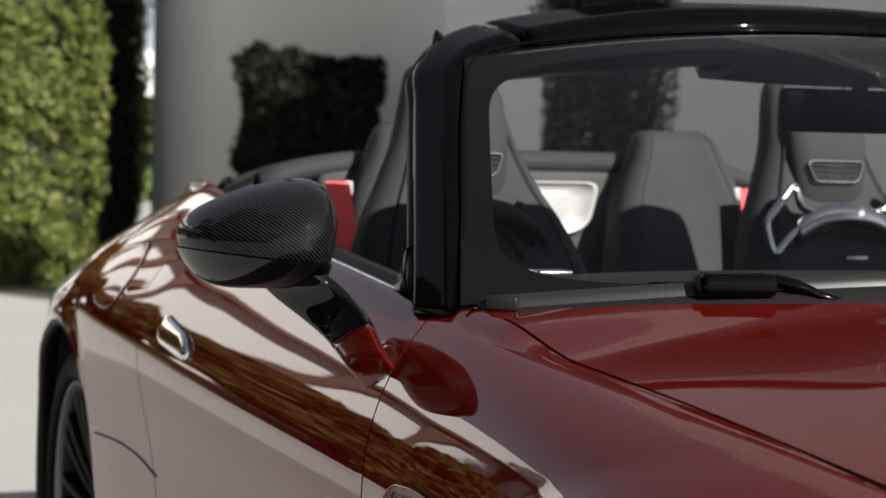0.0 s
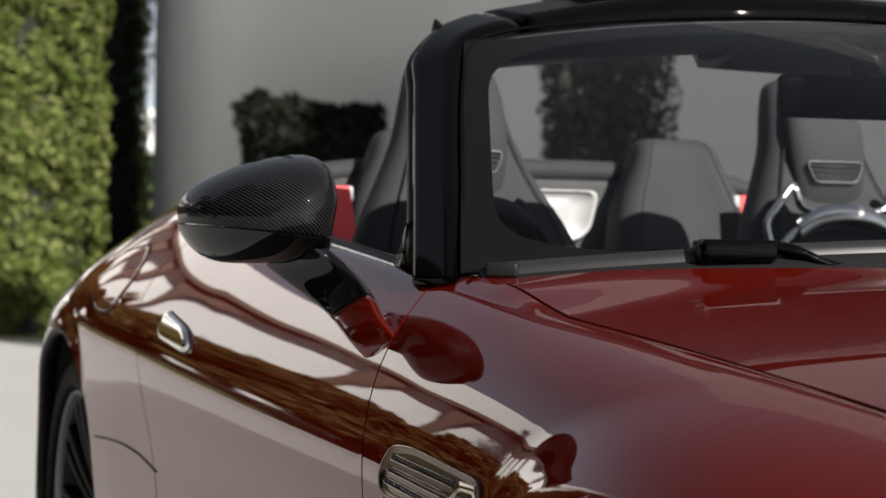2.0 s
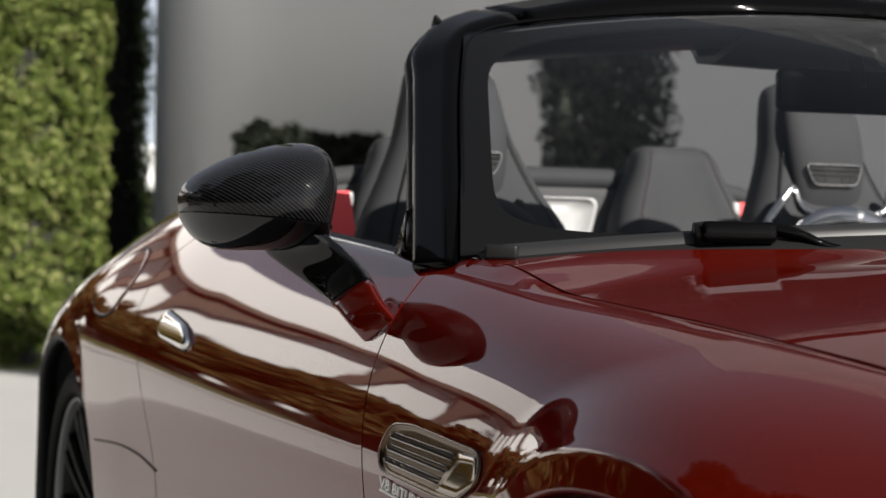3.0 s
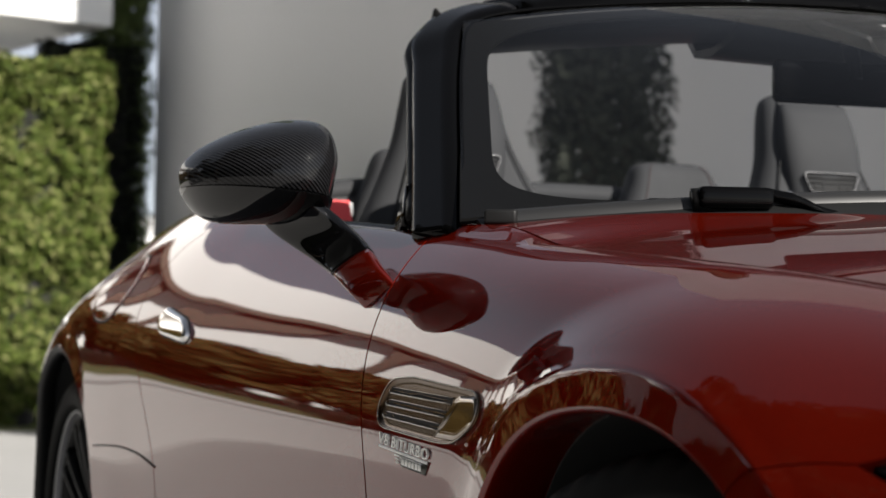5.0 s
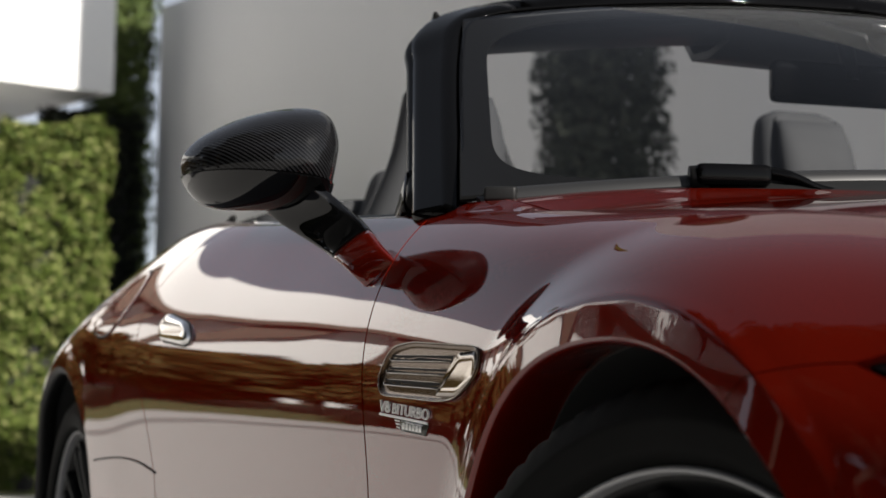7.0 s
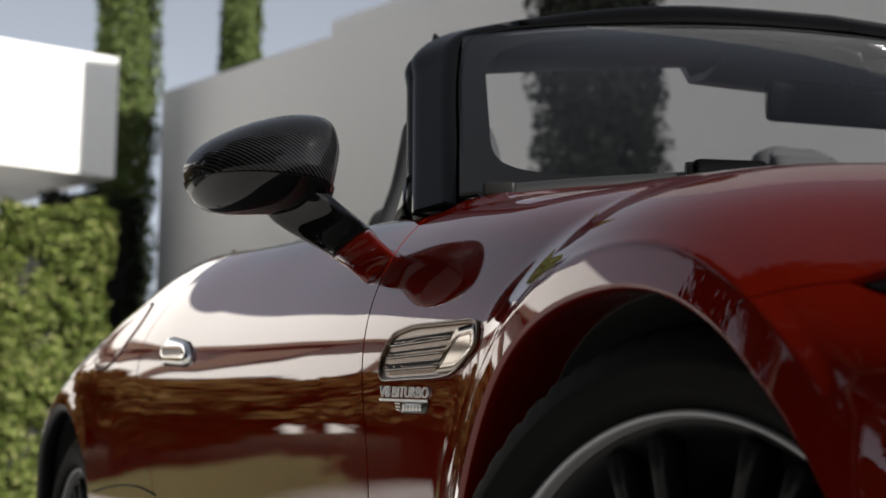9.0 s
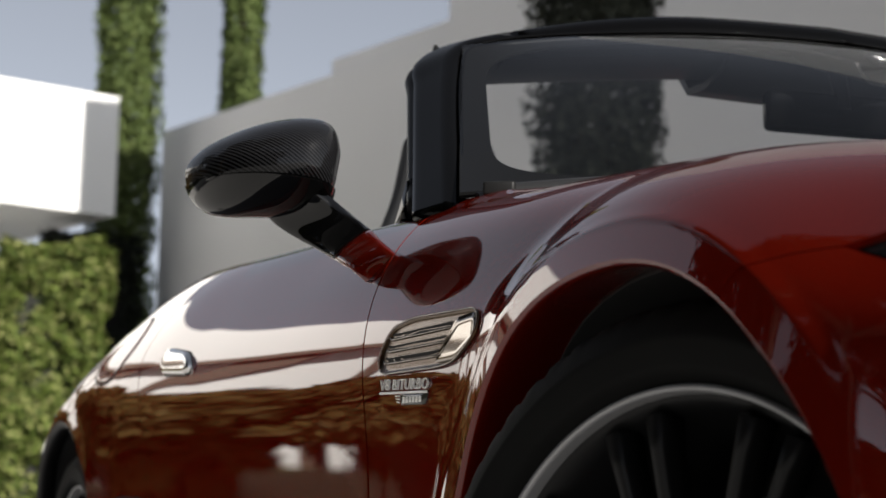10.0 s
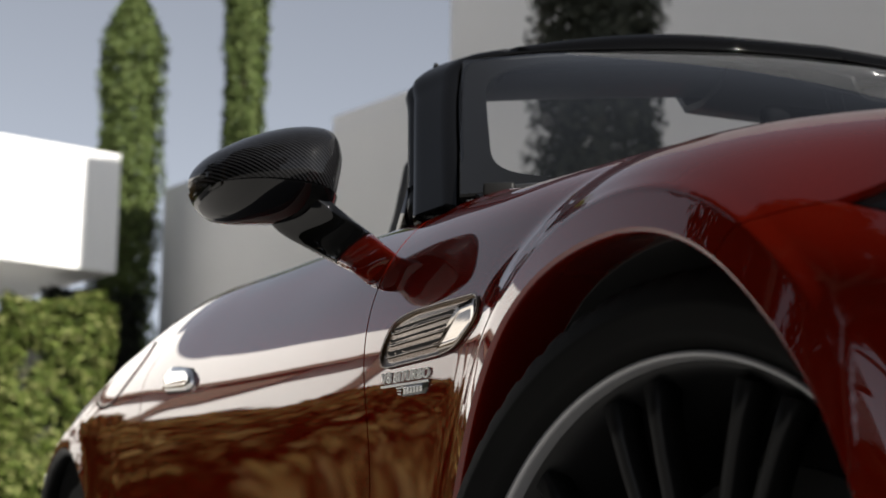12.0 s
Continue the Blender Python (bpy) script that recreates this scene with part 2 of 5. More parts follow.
# Half sections of the body: place along the car, then (half width, height) from the inner top edge down to the sill.
SECTIONS = [
    (0.95, (0.20, 0.60), (0.28, 0.60), (0.40, 0.58), (0.52, 0.54), (0.60, 0.48), (0.63, 0.40), (0.63, 0.30), (0.58, 0.20)),
    (0.80, (0.44, 0.690), (0.51, 0.685), (0.60, 0.655), (0.70, 0.60), (0.78, 0.53), (0.82, 0.43), (0.83, 0.32), (0.78, 0.18)),
    (0.55, (0.620, 0.764), (0.700, 0.760), (0.792, 0.726), (0.858, 0.655), (0.900, 0.58), (0.922, 0.45), (0.924, 0.33), (0.86, 0.18)),
    (0.28, (0.690, 0.815), (0.768, 0.810), (0.854, 0.775), (0.908, 0.706), (0.938, 0.635), (0.945, 0.50), (0.936, 0.36), (0.88, 0.18)),
    (0.00, (0.742, 0.858), (0.800, 0.856), (0.880, 0.821), (0.922, 0.757), (0.949, 0.66), (0.950, 0.52), (0.942, 0.36), (0.88, 0.18)),
    (-0.30, (0.760, 0.886), (0.808, 0.887), (0.878, 0.853), (0.922, 0.780), (0.946, 0.69), (0.948, 0.54), (0.940, 0.36), (0.87, 0.18)),
    (-0.60, (0.7860, 0.911), (0.8220, 0.911), (0.8740, 0.877), (0.9168, 0.806), (0.9435, 0.705), (0.9437, 0.550), (0.9365, 0.360), (0.8600, 0.180)),
    (-0.85, (0.7930, 0.929), (0.8180, 0.931), (0.8675, 0.890), (0.9145, 0.814), (0.9420, 0.706), (0.9415, 0.560), (0.9350, 0.360), (0.8600, 0.180)),
    (-1.20, (0.7900, 0.957), (0.8150, 0.957), (0.8650, 0.905), (0.9135, 0.824), (0.9430, 0.715), (0.9430, 0.570), (0.9370, 0.360), (0.8600, 0.180)),
    (-1.60, (0.7820, 0.988), (0.8090, 0.986), (0.8620, 0.929), (0.9155, 0.842), (0.9460, 0.734), (0.9450, 0.570), (0.9390, 0.360), (0.8600, 0.180)),
    (-2.00, (0.7620, 1.028), (0.7980, 1.018), (0.8640, 0.958), (0.9216, 0.864), (0.9516, 0.758), (0.9520, 0.580), (0.9444, 0.360), (0.8700, 0.180)),
    (-2.20, (0.7380, 1.050), (0.7840, 1.034), (0.8560, 0.968), (0.9258, 0.868), (0.9568, 0.770), (0.9604, 0.590), (0.9492, 0.370), (0.8800, 0.180)),
    (-2.50, (0.695, 1.060), (0.760, 1.040), (0.852, 0.966), (0.931, 0.876), (0.962, 0.780), (0.966, 0.60), (0.955, 0.40), (0.90, 0.20)),
    (-2.80, (0.640, 1.022), (0.740, 0.998), (0.842, 0.940), (0.920, 0.862), (0.955, 0.772), (0.960, 0.61), (0.950, 0.42), (0.90, 0.22)),
    (-3.20, (0.580, 0.974), (0.690, 0.950), (0.795, 0.900), (0.875, 0.830), (0.915, 0.745), (0.918, 0.60), (0.905, 0.44), (0.86, 0.26)),
    (-3.55, (0.500, 0.945), (0.600, 0.922), (0.700, 0.870), (0.780, 0.800), (0.825, 0.715), (0.830, 0.58), (0.820, 0.44), (0.78, 0.28)),
    (-3.78, (0.400, 0.930), (0.480, 0.905), (0.560, 0.850), (0.620, 0.780), (0.655, 0.695), (0.660, 0.57), (0.650, 0.44), (0.62, 0.30)),
]
SX = np.array([s[0] for s in SECTIONS][::-1])
ST = np.array([[c for c in s[1:]] for s in SECTIONS][::-1])  # station, row, (w, z)


def slopes(x, y):
    """Gentle slopes for a smooth curve through y(x)."""
    h = np.diff(x)
    d = np.diff(y, axis=0) / h.reshape(-1, *([1] * (y.ndim - 1)))
    m = np.zeros_like(y)
    w = h.reshape(-1, *([1] * (y.ndim - 1)))
    m[1:-1] = (d[:-1] * w[1:] + d[1:] * w[:-1]) / (w[1:] + w[:-1])
    m[0], m[-1] = d[0], d[-1]
    return m


# one even sweep along the doors
near = (SX > -2.55) & (SX < 0.30)
for r in range(2, 7):
    for c in range(2):
        fit = np.polyval(np.polyfit(SX[near], ST[near, r, c], 4), SX)
        ST[:, r, c] = np.where((SX > -2.1) & (SX < -0.25), fit, ST[:, r, c])
SM = slopes(SX, ST)
# second differences of a smooth curve through the eight rows
BEND = np.zeros((8, 8))
BEND[1:7, 1:7] = np.linalg.inv(4 * np.eye(6) + np.eye(6, k=1) + np.eye(6, k=-1))
BEND = BEND @ (6 * (np.eye(8, k=1) - 2 * np.eye(8) + np.eye(8, k=-1)))
ARCHES = ((-0.022, 0.36, 0.3855), (-2.70, 0.365, 0.412))


def arch_radius(i, a):
    """Radius of a wheel arch at an angle; the front one is drawn out towards the door."""
    return ARCHES[i][2] + (0.027 * math.exp(-((math.degrees(a) - 125) / 22) ** 2) if i == 0 else 0.0)


def section(x):
    x = min(max(x, SX[0]), SX[-1])
    k = min(int(np.searchsorted(SX, x, side="right")) - 1, len(SX) - 2)
    h = SX[k + 1] - SX[k]
    s = (x - SX[k]) / h
    return ((1 + 2 * s) * (1 - s) ** 2 * ST[k] + s * (1 - s) ** 2 * h * SM[k] + s * s * (3 - 2 * s) * ST[k + 1] + s * s * (s - 1) * h * SM[k + 1])


def scuttle(x):
    """Rise of the inner top edge where the hood meets the foot of the glass."""
    return 0.019 * smoothstep(-0.50, -0.68, x) * smoothstep(-0.92, -0.80, x)


def flank(x, v, inset=0.0):
    """A point of the right flank: v runs 0 to 7 from the inner top edge to the sill."""
    c = section(x)
    v = min(max(v, 0.0), 7.0)
    k = min(int(v), 6)
    s = v - k
    g = BEND[k:k + 2] @ c
    q = 1 - s
    w, z = q * c[k] + s * c[k + 1] + ((q ** 3 - q) * g[0] + (s ** 3 - s) * g[1]) / 6
    z += scuttle(x) * max(0.0, 1 - v / 0.9)
    for i, (ax, az, ar) in enumerate(ARCHES):
        r = math.hypot(x - ax, z - az)
        if r > ar + 0.2:
            continue
        ar = arch_radius(i, math.atan2(z - az, x - ax))
        reach = 0.125 - 0.017 * smoothstep(0.0, 0.3, ax - x) if i == 0 else 0.06
        if r < ar + reach:
            # a flat brow round the opening, a crease, then a hollow that runs out into the body
            if i == 0:
                lift = (1 - min(1.0, max(0.0, (r - ar - 0.033) / (reach - 0.033)))) ** 2
                edge = 0.958 - 0.02 * smoothstep(0.22, 0.42, x - ax) + 0.004 * smoothstep(0.15, 0.33, ax - x) - 0.0058 * min(1.5, max(0.0, (r - ar) / 0.03))
            else:
                lift = smoothstep(reach, 0.034, r - ar) * 0.95
                edge = 0.972 - 0.02 * smoothstep(0.22, 0.42, abs(x - ax)) - 0.0085 * min(1.5, max(0.0, (r - ar) / 0.03)) ** 1.6
            w += lift * max(0.0, edge - w)
    return Vector((x, -(w - inset), z))


def v_at(x, z):
    """The row value at which the flank has height z."""
    lo, hi = 0.6, 7.0
    for _ in range(26):
        mid = (lo + hi) / 2
        if flank(x, mid).z > z:
            lo = mid
        else:
            hi = mid
    return (lo + hi) / 2


def curve_at(points, v):
    """x of a shut line, given as (v, x) pairs, at v."""
    return float(np.interp(v, [p[0] for p in points], [p[1] for p in points]))


def oriented(bm, way):
    """Turns an open sheet so that it faces way on the whole."""
    bm.normal_update()
    total = Vector((0, 0, 0))
    for f in bm.faces:
        total += f.normal * f.calc_area()
    if total.dot(Vector(way)) < 0:
        bmesh.ops.reverse_faces(bm, faces=bm.faces)
    return bm


def sheet(name, bm, material, parent, way, depth=0.012, label=""):
    """An open panel of sheet metal with thickness, facing way, with crisp edges."""
    oriented(bm, way)
    if depth:
        bm.normal_update()
        skin, rim = list(bm.faces), [e for e in bm.edges if e.is_boundary]
        twin = {v: bm.verts.new(v.co - v.normal * depth) for v in list(bm.verts)}
        for f in skin:
            bm.faces.new([twin[v] for v in reversed(f.verts)])
        for e in rim:
            loop = e.link_loops[0]
            a, b = loop.vert, loop.link_loop_next.vert
            bm.faces.new((b, a, twin[a], twin[b]))
            e.smooth = False
            other = bm.edges.get((twin[a], twin[b]))
            if other:
                other.smooth = False
    data = bpy.data.meshes.new(name)
    bm.to_mesh(data)
    bm.free()
    data.materials.append(material)
    for p in data.polygons:
        p.use_smooth = True
    ob = new(name, data)
    ob.parent = parent
    return tagged(ob, label)


SIDE = (0, -1, 0.2)
# shut lines: (v, x)
DOOR_FRONT = [(0.0, -0.860), (1.06, -0.838), (1.64, -0.810), (2.5, -0.784), (3.0, -0.772), (3.45, -0.750), (3.8, -0.732), (4.2, -0.708), (4.7, -0.690), (5.5, -0.682), (7.0, -0.680)]
DOOR_REAR = [(0.0, -1.80), (1.0, -1.90), (2.0, -2.025), (2.4, -2.072), (3.0, -2.080), (3.7, -2.005), (4.3, -1.932), (4.66, -1.870), (5.0, -1.810), (6.0, -1.745), (7.0, -1.72)]


def smooth_line(points):
    """The same shut line with many more points, rounded off."""
    v = np.linspace(points[0][0], points[-1][0], 71)
    x = np.interp(v, [p[0] for p in points], [p[1] for p in points])
    for _ in range(12):
        x[1:-1] = 0.25 * x[:-2] + 0.5 * x[1:-1] + 0.25 * x[2:]
    return list(zip(v, x))


DOOR_FRONT, DOOR_REAR = smooth_line(DOOR_FRONT), smooth_line(DOOR_REAR)
GAP = 0.0022


def strip_panel(front, rear, v0, v1, nu, nv):
    rows = []
    for j in range(nv + 1):
        v = v0 + (v1 - v0) * j / nv
        a, b = front(v) - GAP, rear(v) + GAP
        rows.append([flank(a + (b - a) * i / nu, v) for i in range(nu + 1)])
    return grid(rows)


def rim_edge(arch, a):
    """A point (x, v) on the edge of a wheel arch at angle a, seen from the side."""
    ax, az, _ = ARCHES[arch]
    ar = arch_radius(arch, a)
    x, z = ax + ar * math.cos(a), az + ar * math.sin(a)
    return x, v_at(x, z)


def blend_panel(inner, outer, n, m, bend=None, first=False):
    """A panel between two boundary curves of (x, v) pairs; bend shapes its last (or first) crossing edge."""
    rows = []
    a, b = spline_even(inner, n), spline_even(outer, n)
    if bend:
        edge = spline_even(bend, m)
        p, q = bend[0], bend[-1]
        sag = [(e[0] - p[0] - (q[0] - p[0]) * j / m, e[1] - p[1] - (q[1] - p[1]) * j / m) for j, e in enumerate(edge)]
    for j in range(m + 1):
        s = j / m
        row = []
        for i, (p, q) in enumerate(zip(a, b)):
            x, v = p[0] + (q[0] - p[0]) * s, p[1] + (q[1] - p[1]) * s
            if bend:
                k = (1 - i / n if first else i / n) ** 14
                x, v = x + sag[j][0] * k, v + sag[j][1] * k
            row.append(flank(x, v))
        rows.append(row)
    return grid(rows)


def spline_even(points, n):
    """n + 1 points evenly along a polyline."""
    P = np.array(points, float)
    S = P.copy()
    S[:, 1] *= 0.12
    d = np.concatenate(([0], np.cumsum(np.linalg.norm(np.diff(S, axis=0), axis=1))))
    u = np.linspace(0, d[-1], n + 1)
    return list(zip(np.interp(u, d, P[:, 0]), np.interp(u, d, P[:, 1])))


def lip(arch, a0, a1, n, depth):
    """The rolled inner edge of a wheel arch."""
    ax, az, ar = ARCHES[arch]
    rows = []
    roll = ((0.0, 0.0), (-0.0035, 0.0012), (-0.0055, 0.0040), (-0.0062, 0.0080), (-0.0060, 0.016), (-0.003, 0.030), (0.003, max(depth, 0.040)))
    if arch == 1:
        roll = ((0.0, 0.0), (-0.008, 0.003), (-0.013, 0.008), (-0.015, 0.015), (-0.011, 0.030), (0.000, max(depth, 0.040)))
    for dr, dy in roll:
        row = []
        for i in range(n + 1):
            a = a0 + (a1 - a0) * i / n
            x, v = rim_edge(arch, a)
            ar = arch_radius(arch, a)
            p = flank(x, v)
            row.append((ax + (ar + dr) * math.cos(a), p.y + dy, az + (ar + dr) * math.sin(a)))
        rows.append(row)
    return grid(rows)


# seam between fender and bumper, from the wheel arch to the tip of the lamp: (x, v)
NOSE_SEAM = [tuple(p) for p in spline([rim_edge(0, radians(60)), (0.190, 3.20), (0.211, 3.050), (0.233, 2.930), (0.252, 2.853), (0.271, 2.799)], 31)]


def build_side(flip):
    """One flank of the car: fender, door, quarter, bumper corner, arch lips and sill."""
    side = (lambda b: mirrored(b)) if flip else (lambda b: b)
    way = (0, 1, 0.2) if flip else SIDE
    # door
    door = sheet("door", side(strip_panel(lambda v: curve_at(DOOR_FRONT, v), lambda v: curve_at(DOOR_REAR, v), 0.0, 6.35, 60, 56)), PAINT, car, way)
    # front fender: from the arch to the door line, hood line and lamp
    seam_a = radians(60)
    arch = [rim_edge(0, radians(200) + (seam_a - radians(200)) * i / 60) for i in range(61)]
    top = [(curve_at(DOOR_FRONT, v) + GAP, v) for v in np.linspace(6.35, 0.0, 40)]
    top += [(x, 0.0) for x in np.linspace(-0.85, 0.42, 40)]
    top += [(0.42, v) for v in np.linspace(0.1, 1.6, 12)]
    top += [(0.35, 2.2), (0.291, 2.667), (0.282, 2.716), NOSE_SEAM[-1]]
    sheet("front_fender", side(blend_panel(arch, top, 240, 60, NOSE_SEAM)), PAINT, car, way)
    # bumper corner: below and ahead of the seam
    arch = [rim_edge(0, seam_a - radians(0.5) + (radians(-28) - seam_a) * i / 40) for i in range(41)]
    low_seam = [(x + 0.0012, v + 0.014) for x, v in NOSE_SEAM]
    low_seam[0] = arch[0]
    far = [low_seam[-1], (0.290, 2.856), (0.318, 2.92)]
    far += [(0.318 + 0.632 * s, 2.92 + 0.60 * s ** 0.7) for s in np.linspace(0.06, 1, 24)] + [(0.95, v) for v in np.linspace(3.6, 7, 20)]
    sheet("front_bumper", side(blend_panel(arch, far, 130, 60, low_seam, True)), PAINT, car, way)
    # lamp unit between fender and bumper
    rows = []
    for j in range(13):
        row = []
        for i in range(31):
            x = 0.272 + 0.63 * (i / 30) ** 1.2
            lo = float(np.interp(x, (0.272, 0.290, 0.318, 0.95), (2.82, 2.85, 2.915, 3.52)))
            hi = float(np.interp(x, (0.272, 0.282, 0.291, 0.35, 0.42, 0.46), (2.80, 2.725, 2.675, 2.2, 1.6, 0.06)))
            row.append(flank(x, hi + (lo - hi) * j / 12, 0.010))
        rows.append(row)
    sheet("headlight", side(grid(rows)), LAMP_GLASS, car, way, 0.01, "black headlight lens")
    # rear quarter: door line, deck line, tail
    outer = [(curve_at(DOOR_REAR, v) - GAP, v, -20 + 95 * (6.6 - v) / 6.6) for v in np.linspace(6.6, 0.0, 90)]
    outer += [(x, 0.0, 75 + 65 * (-1.82 - x) / 1.96) for x in np.linspace(-1.82, -3.78, 90)]
    outer += [(-3.78, v, 140 + 60 * v / 6.6) for v in np.linspace(0.2, 6.6, 40)]
    arch = [rim_edge(1, radians(q[2])) for q in outer]
    rows = [[flank(p[0] + (q[0] - p[0]) * j / 44, p[1] + (q[1] - p[1]) * j / 44) for p, q in zip(arch, outer)] for j in range(45)]
    quarter = sheet("rear_quarter", side(grid(rows)), PAINT, car, way)
    # sill below the door, meeting both arches
    rows = []
    for j in range(9):
        v = 6.36 + 0.64 * j / 8
        rows.append([flank(-0.37 - 1.98 * i / 50, v, 0.004) for i in range(51)])
    sheet("sill", side(grid(rows)), PAINT, car, way)
    # arch lips and liners
    for k, (a0, a1) in enumerate(((radians(-28), radians(200)), (radians(-20), radians(200)))):
        # rear lip is black, not red: its shade is put into the colour
        sheet("arch_lip", side(lip(k, a0, a1, 70, 0.075 if k == 0 else 0.022)), PAINT if k == 0 else SATIN, car, way, 0)
        ax, az, ar = ARCHES[k]
        rows = []
        for y in ((-0.89 if k == 0 else -0.945), -0.80, -0.62, -0.55):
            grow = (0.004 if y > -0.7 else 0.0) - (0.12 if y > -0.56 else 0)
            rows.append([(ax + (arch_radius(k, a) + grow) * math.cos(a), y, az + (arch_radius(k, a) + grow) * math.sin(a)) for a in np.linspace(radians(-30), radians(210), 40)])
        sheet("arch_liner", side(grid(rows)), DARK, car, way, 0.006)
    # dark structure behind the shut lines
    rows = [[flank(-0.62 - 1.75 * i / 40, 1.3 + 5.3 * j / 16, 0.022) - Vector((0, 0, 0.010 * (1 - j / 16))) for i in range(41)] for j in range(17)]
    sheet("inner_structure", side(grid(rows)), DARK, car, way, 0.006)
    return door, quarter


door_right, quarter_right = build_side(False)
door_left, quarter_left = build_side(True)

# ---- windshield and its frame
def glass_bottom(y):
    q = y / 0.775
    return Vector((-0.600 - 0.160 * q * q, y, 0.995 - 0.043 * q * q))


def glass_top(y):
    q = y / 0.605
    return Vector((-1.172 - 0.062 * q * q, y, 1.325 - 0.050 * q * q))


def glass_point(s, t, lift=0.0):
    """Across s from -1 (right) to 1, up t from 0 to 1."""
    p = glass_bottom(0.775 * s).lerp(glass_top(0.605 * s), t)
    bow = 0.030 * 4 * t * (1 - t) * (1 - abs(s) ** 5)
    return p + Vector((0.55, 0, 0.84)) * (bow + lift)


pane = sheet("windshield", grid([[glass_point(1.04 * (-1 + i / 20), j / 20) for i in range(41)] for j in range(21)]), GLASS, car, (1, 0, 1), 0, "clear laminated windshield glass")
pane.visible_shadow = False
# black printed border with a wide rounded corner
inner, outer = [], []
for i in range(121):
    a = 2 * math.pi * i / 120
    c, s = math.cos(a), math.sin(a)
    e = 2 / 9.0 if s > 0 else 2 / 6.0
    inner.append((0.990 * math.copysign(abs(c) ** e, c), 0.478 + (0.448 if s > 0 else 0.475) * math.copysign(abs(s) ** e, s)))
    k = 1 / max(abs(c), abs(s))
    outer.append((1.04 * max(-1, min(1, c * k)), 0.5 + 0.5 * max(-1, min(1, s * k))))
rows = [[glass_point(p[0] + (q[0] - p[0]) * j / 6, p[1] + (q[1] - p[1]) * j / 6, -0.004) for p, q in zip(inner, outer)] for j in range(7)]
sheet("glass_border", grid(rows), FRIT, car, (1, 0, 1), 0.004, "black ceramic glass border")

# pillar and header skins: front edge along the glass, rear edge outside
EDGE_FRONT = [(-0.777, -0.800, 0.929), (-0.899, -0.757, 1.018), (-1.036, -0.709, 1.114), (-1.161, -0.661, 1.203), (-1.236, -0.621, 1.260), (-1.246, -0.560, 1.286), (-1.222, -0.42, 1.305), (-1.19, -0.22, 1.320), (-1.176, 0.0, 1.326)]
EDGE_REAR = [(-0.885, -0.826, 0.925), (-1.00, -0.786, 1.008), (-1.13, -0.742, 1.102), (-1.255, -0.700, 1.190), (-1.345, -0.668, 1.250), (-1.430, -0.575, 1.312), (-1.430, -0.42, 1.338), (-1.42, -0.22, 1.350), (-1.415, 0.0, 1.354)]
FULL = 64
fa, fb = spline(EDGE_FRONT, FULL), spline(EDGE_REAR, FULL)


def frame_ring(i):
    a, b = Vector(fa[i]), Vector(fb[i])
    j, k = max(i - 1, 0), min(i + 1, FULL - 1)
    run = (Vector(fa[k]) - Vector(fa[j])) + (Vector(fb[k]) - Vector(fb[j]))
    across = b - a
    out = run.cross(across).normalized()
    centre = Vector((-1.3, 0.0, 0.9))
    if out.dot((a + b) / 2 - centre) < 0:
        out = -out
    bulge = 0.014 + 0.020 * smoothstep(0.6, 0.85, i / FULL)
    ring = []
    for s in np.linspace(0, 1, 11):
        ring.append(a.lerp(b, s) + out * bulge * min(1.0, s * 5.0) ** 0.6 * (1 - max(0.0, (s - 0.86) / 0.14) ** 2))
    deep = 0.040
    for s in (0.97, 0.75, 0.45, 0.12):
        ring.append(a.lerp(b, s) - out * deep * (0.55 + 0.45 * math.sin(math.pi * s)))
    return ring


SEAM = 42
pillar_rings = [frame_ring(i) for i in range(0, SEAM)]
header_rings = [frame_ring(i) for i in range(SEAM, FULL)]
first = header_rings[0]
gap_shift = (Vector(fa[SEAM + 1]) - Vector(fa[SEAM])).normalized() * 0.0015
header_rings[0] = [p + gap_shift for p in first]
part("windshield_pillar", loft(pillar_rings), BLACK, car, "gloss black windshield pillar")
part("windshield_pillar", mirrored(loft(pillar_rings)), BLACK, car, "gloss black windshield pillar")
whole = header_rings + [[Vector((p.x, -p.y, p.z)) for p in r] for r in header_rings[-2::-1]]
part("windshield_header", loft(whole), BLACK, car, "gloss black windshield header rail")
# thin bright bead between glass and frame
for sign in (1, -1):
    bead = [Vector((p[0] + 0.004, sign * p[1], p[2] + 0.003)) for p in fa[2:]]
    part("glass_seal", tube(bead, 0.0032, 6), BLACK, car)
# rubber seal on the back of the pillar with its upstanding tip
for sign in (1, -1):
    line = [Vector((p[0] - 0.010, sign * (p[1] + 0.004), p[2] - 0.004)) for p in fb[4:40]]
    part("weather_seal", tube(line, 0.011, 8), SATIN, car, "black rubber roof seal")
    p = Vector(fb[39])
    tip = [Vector((p.x - 0.02, sign * (p.y - 0.006), p.z - 0.050)), Vector((p.x - 0.022, sign * (p.y - 0.014), p.z - 0.02)), Vector((p.x - 0.012, sign * (p.y - 0.016), p.z + 0.002)), Vector((p.x + 0.0, sign * (p.y - 0.024), p.z + 0.010))]
    part("seal_tip", tube(tip, [0.012, 0.013, 0.009, 0.003], 8, 0.6), SATIN, car)

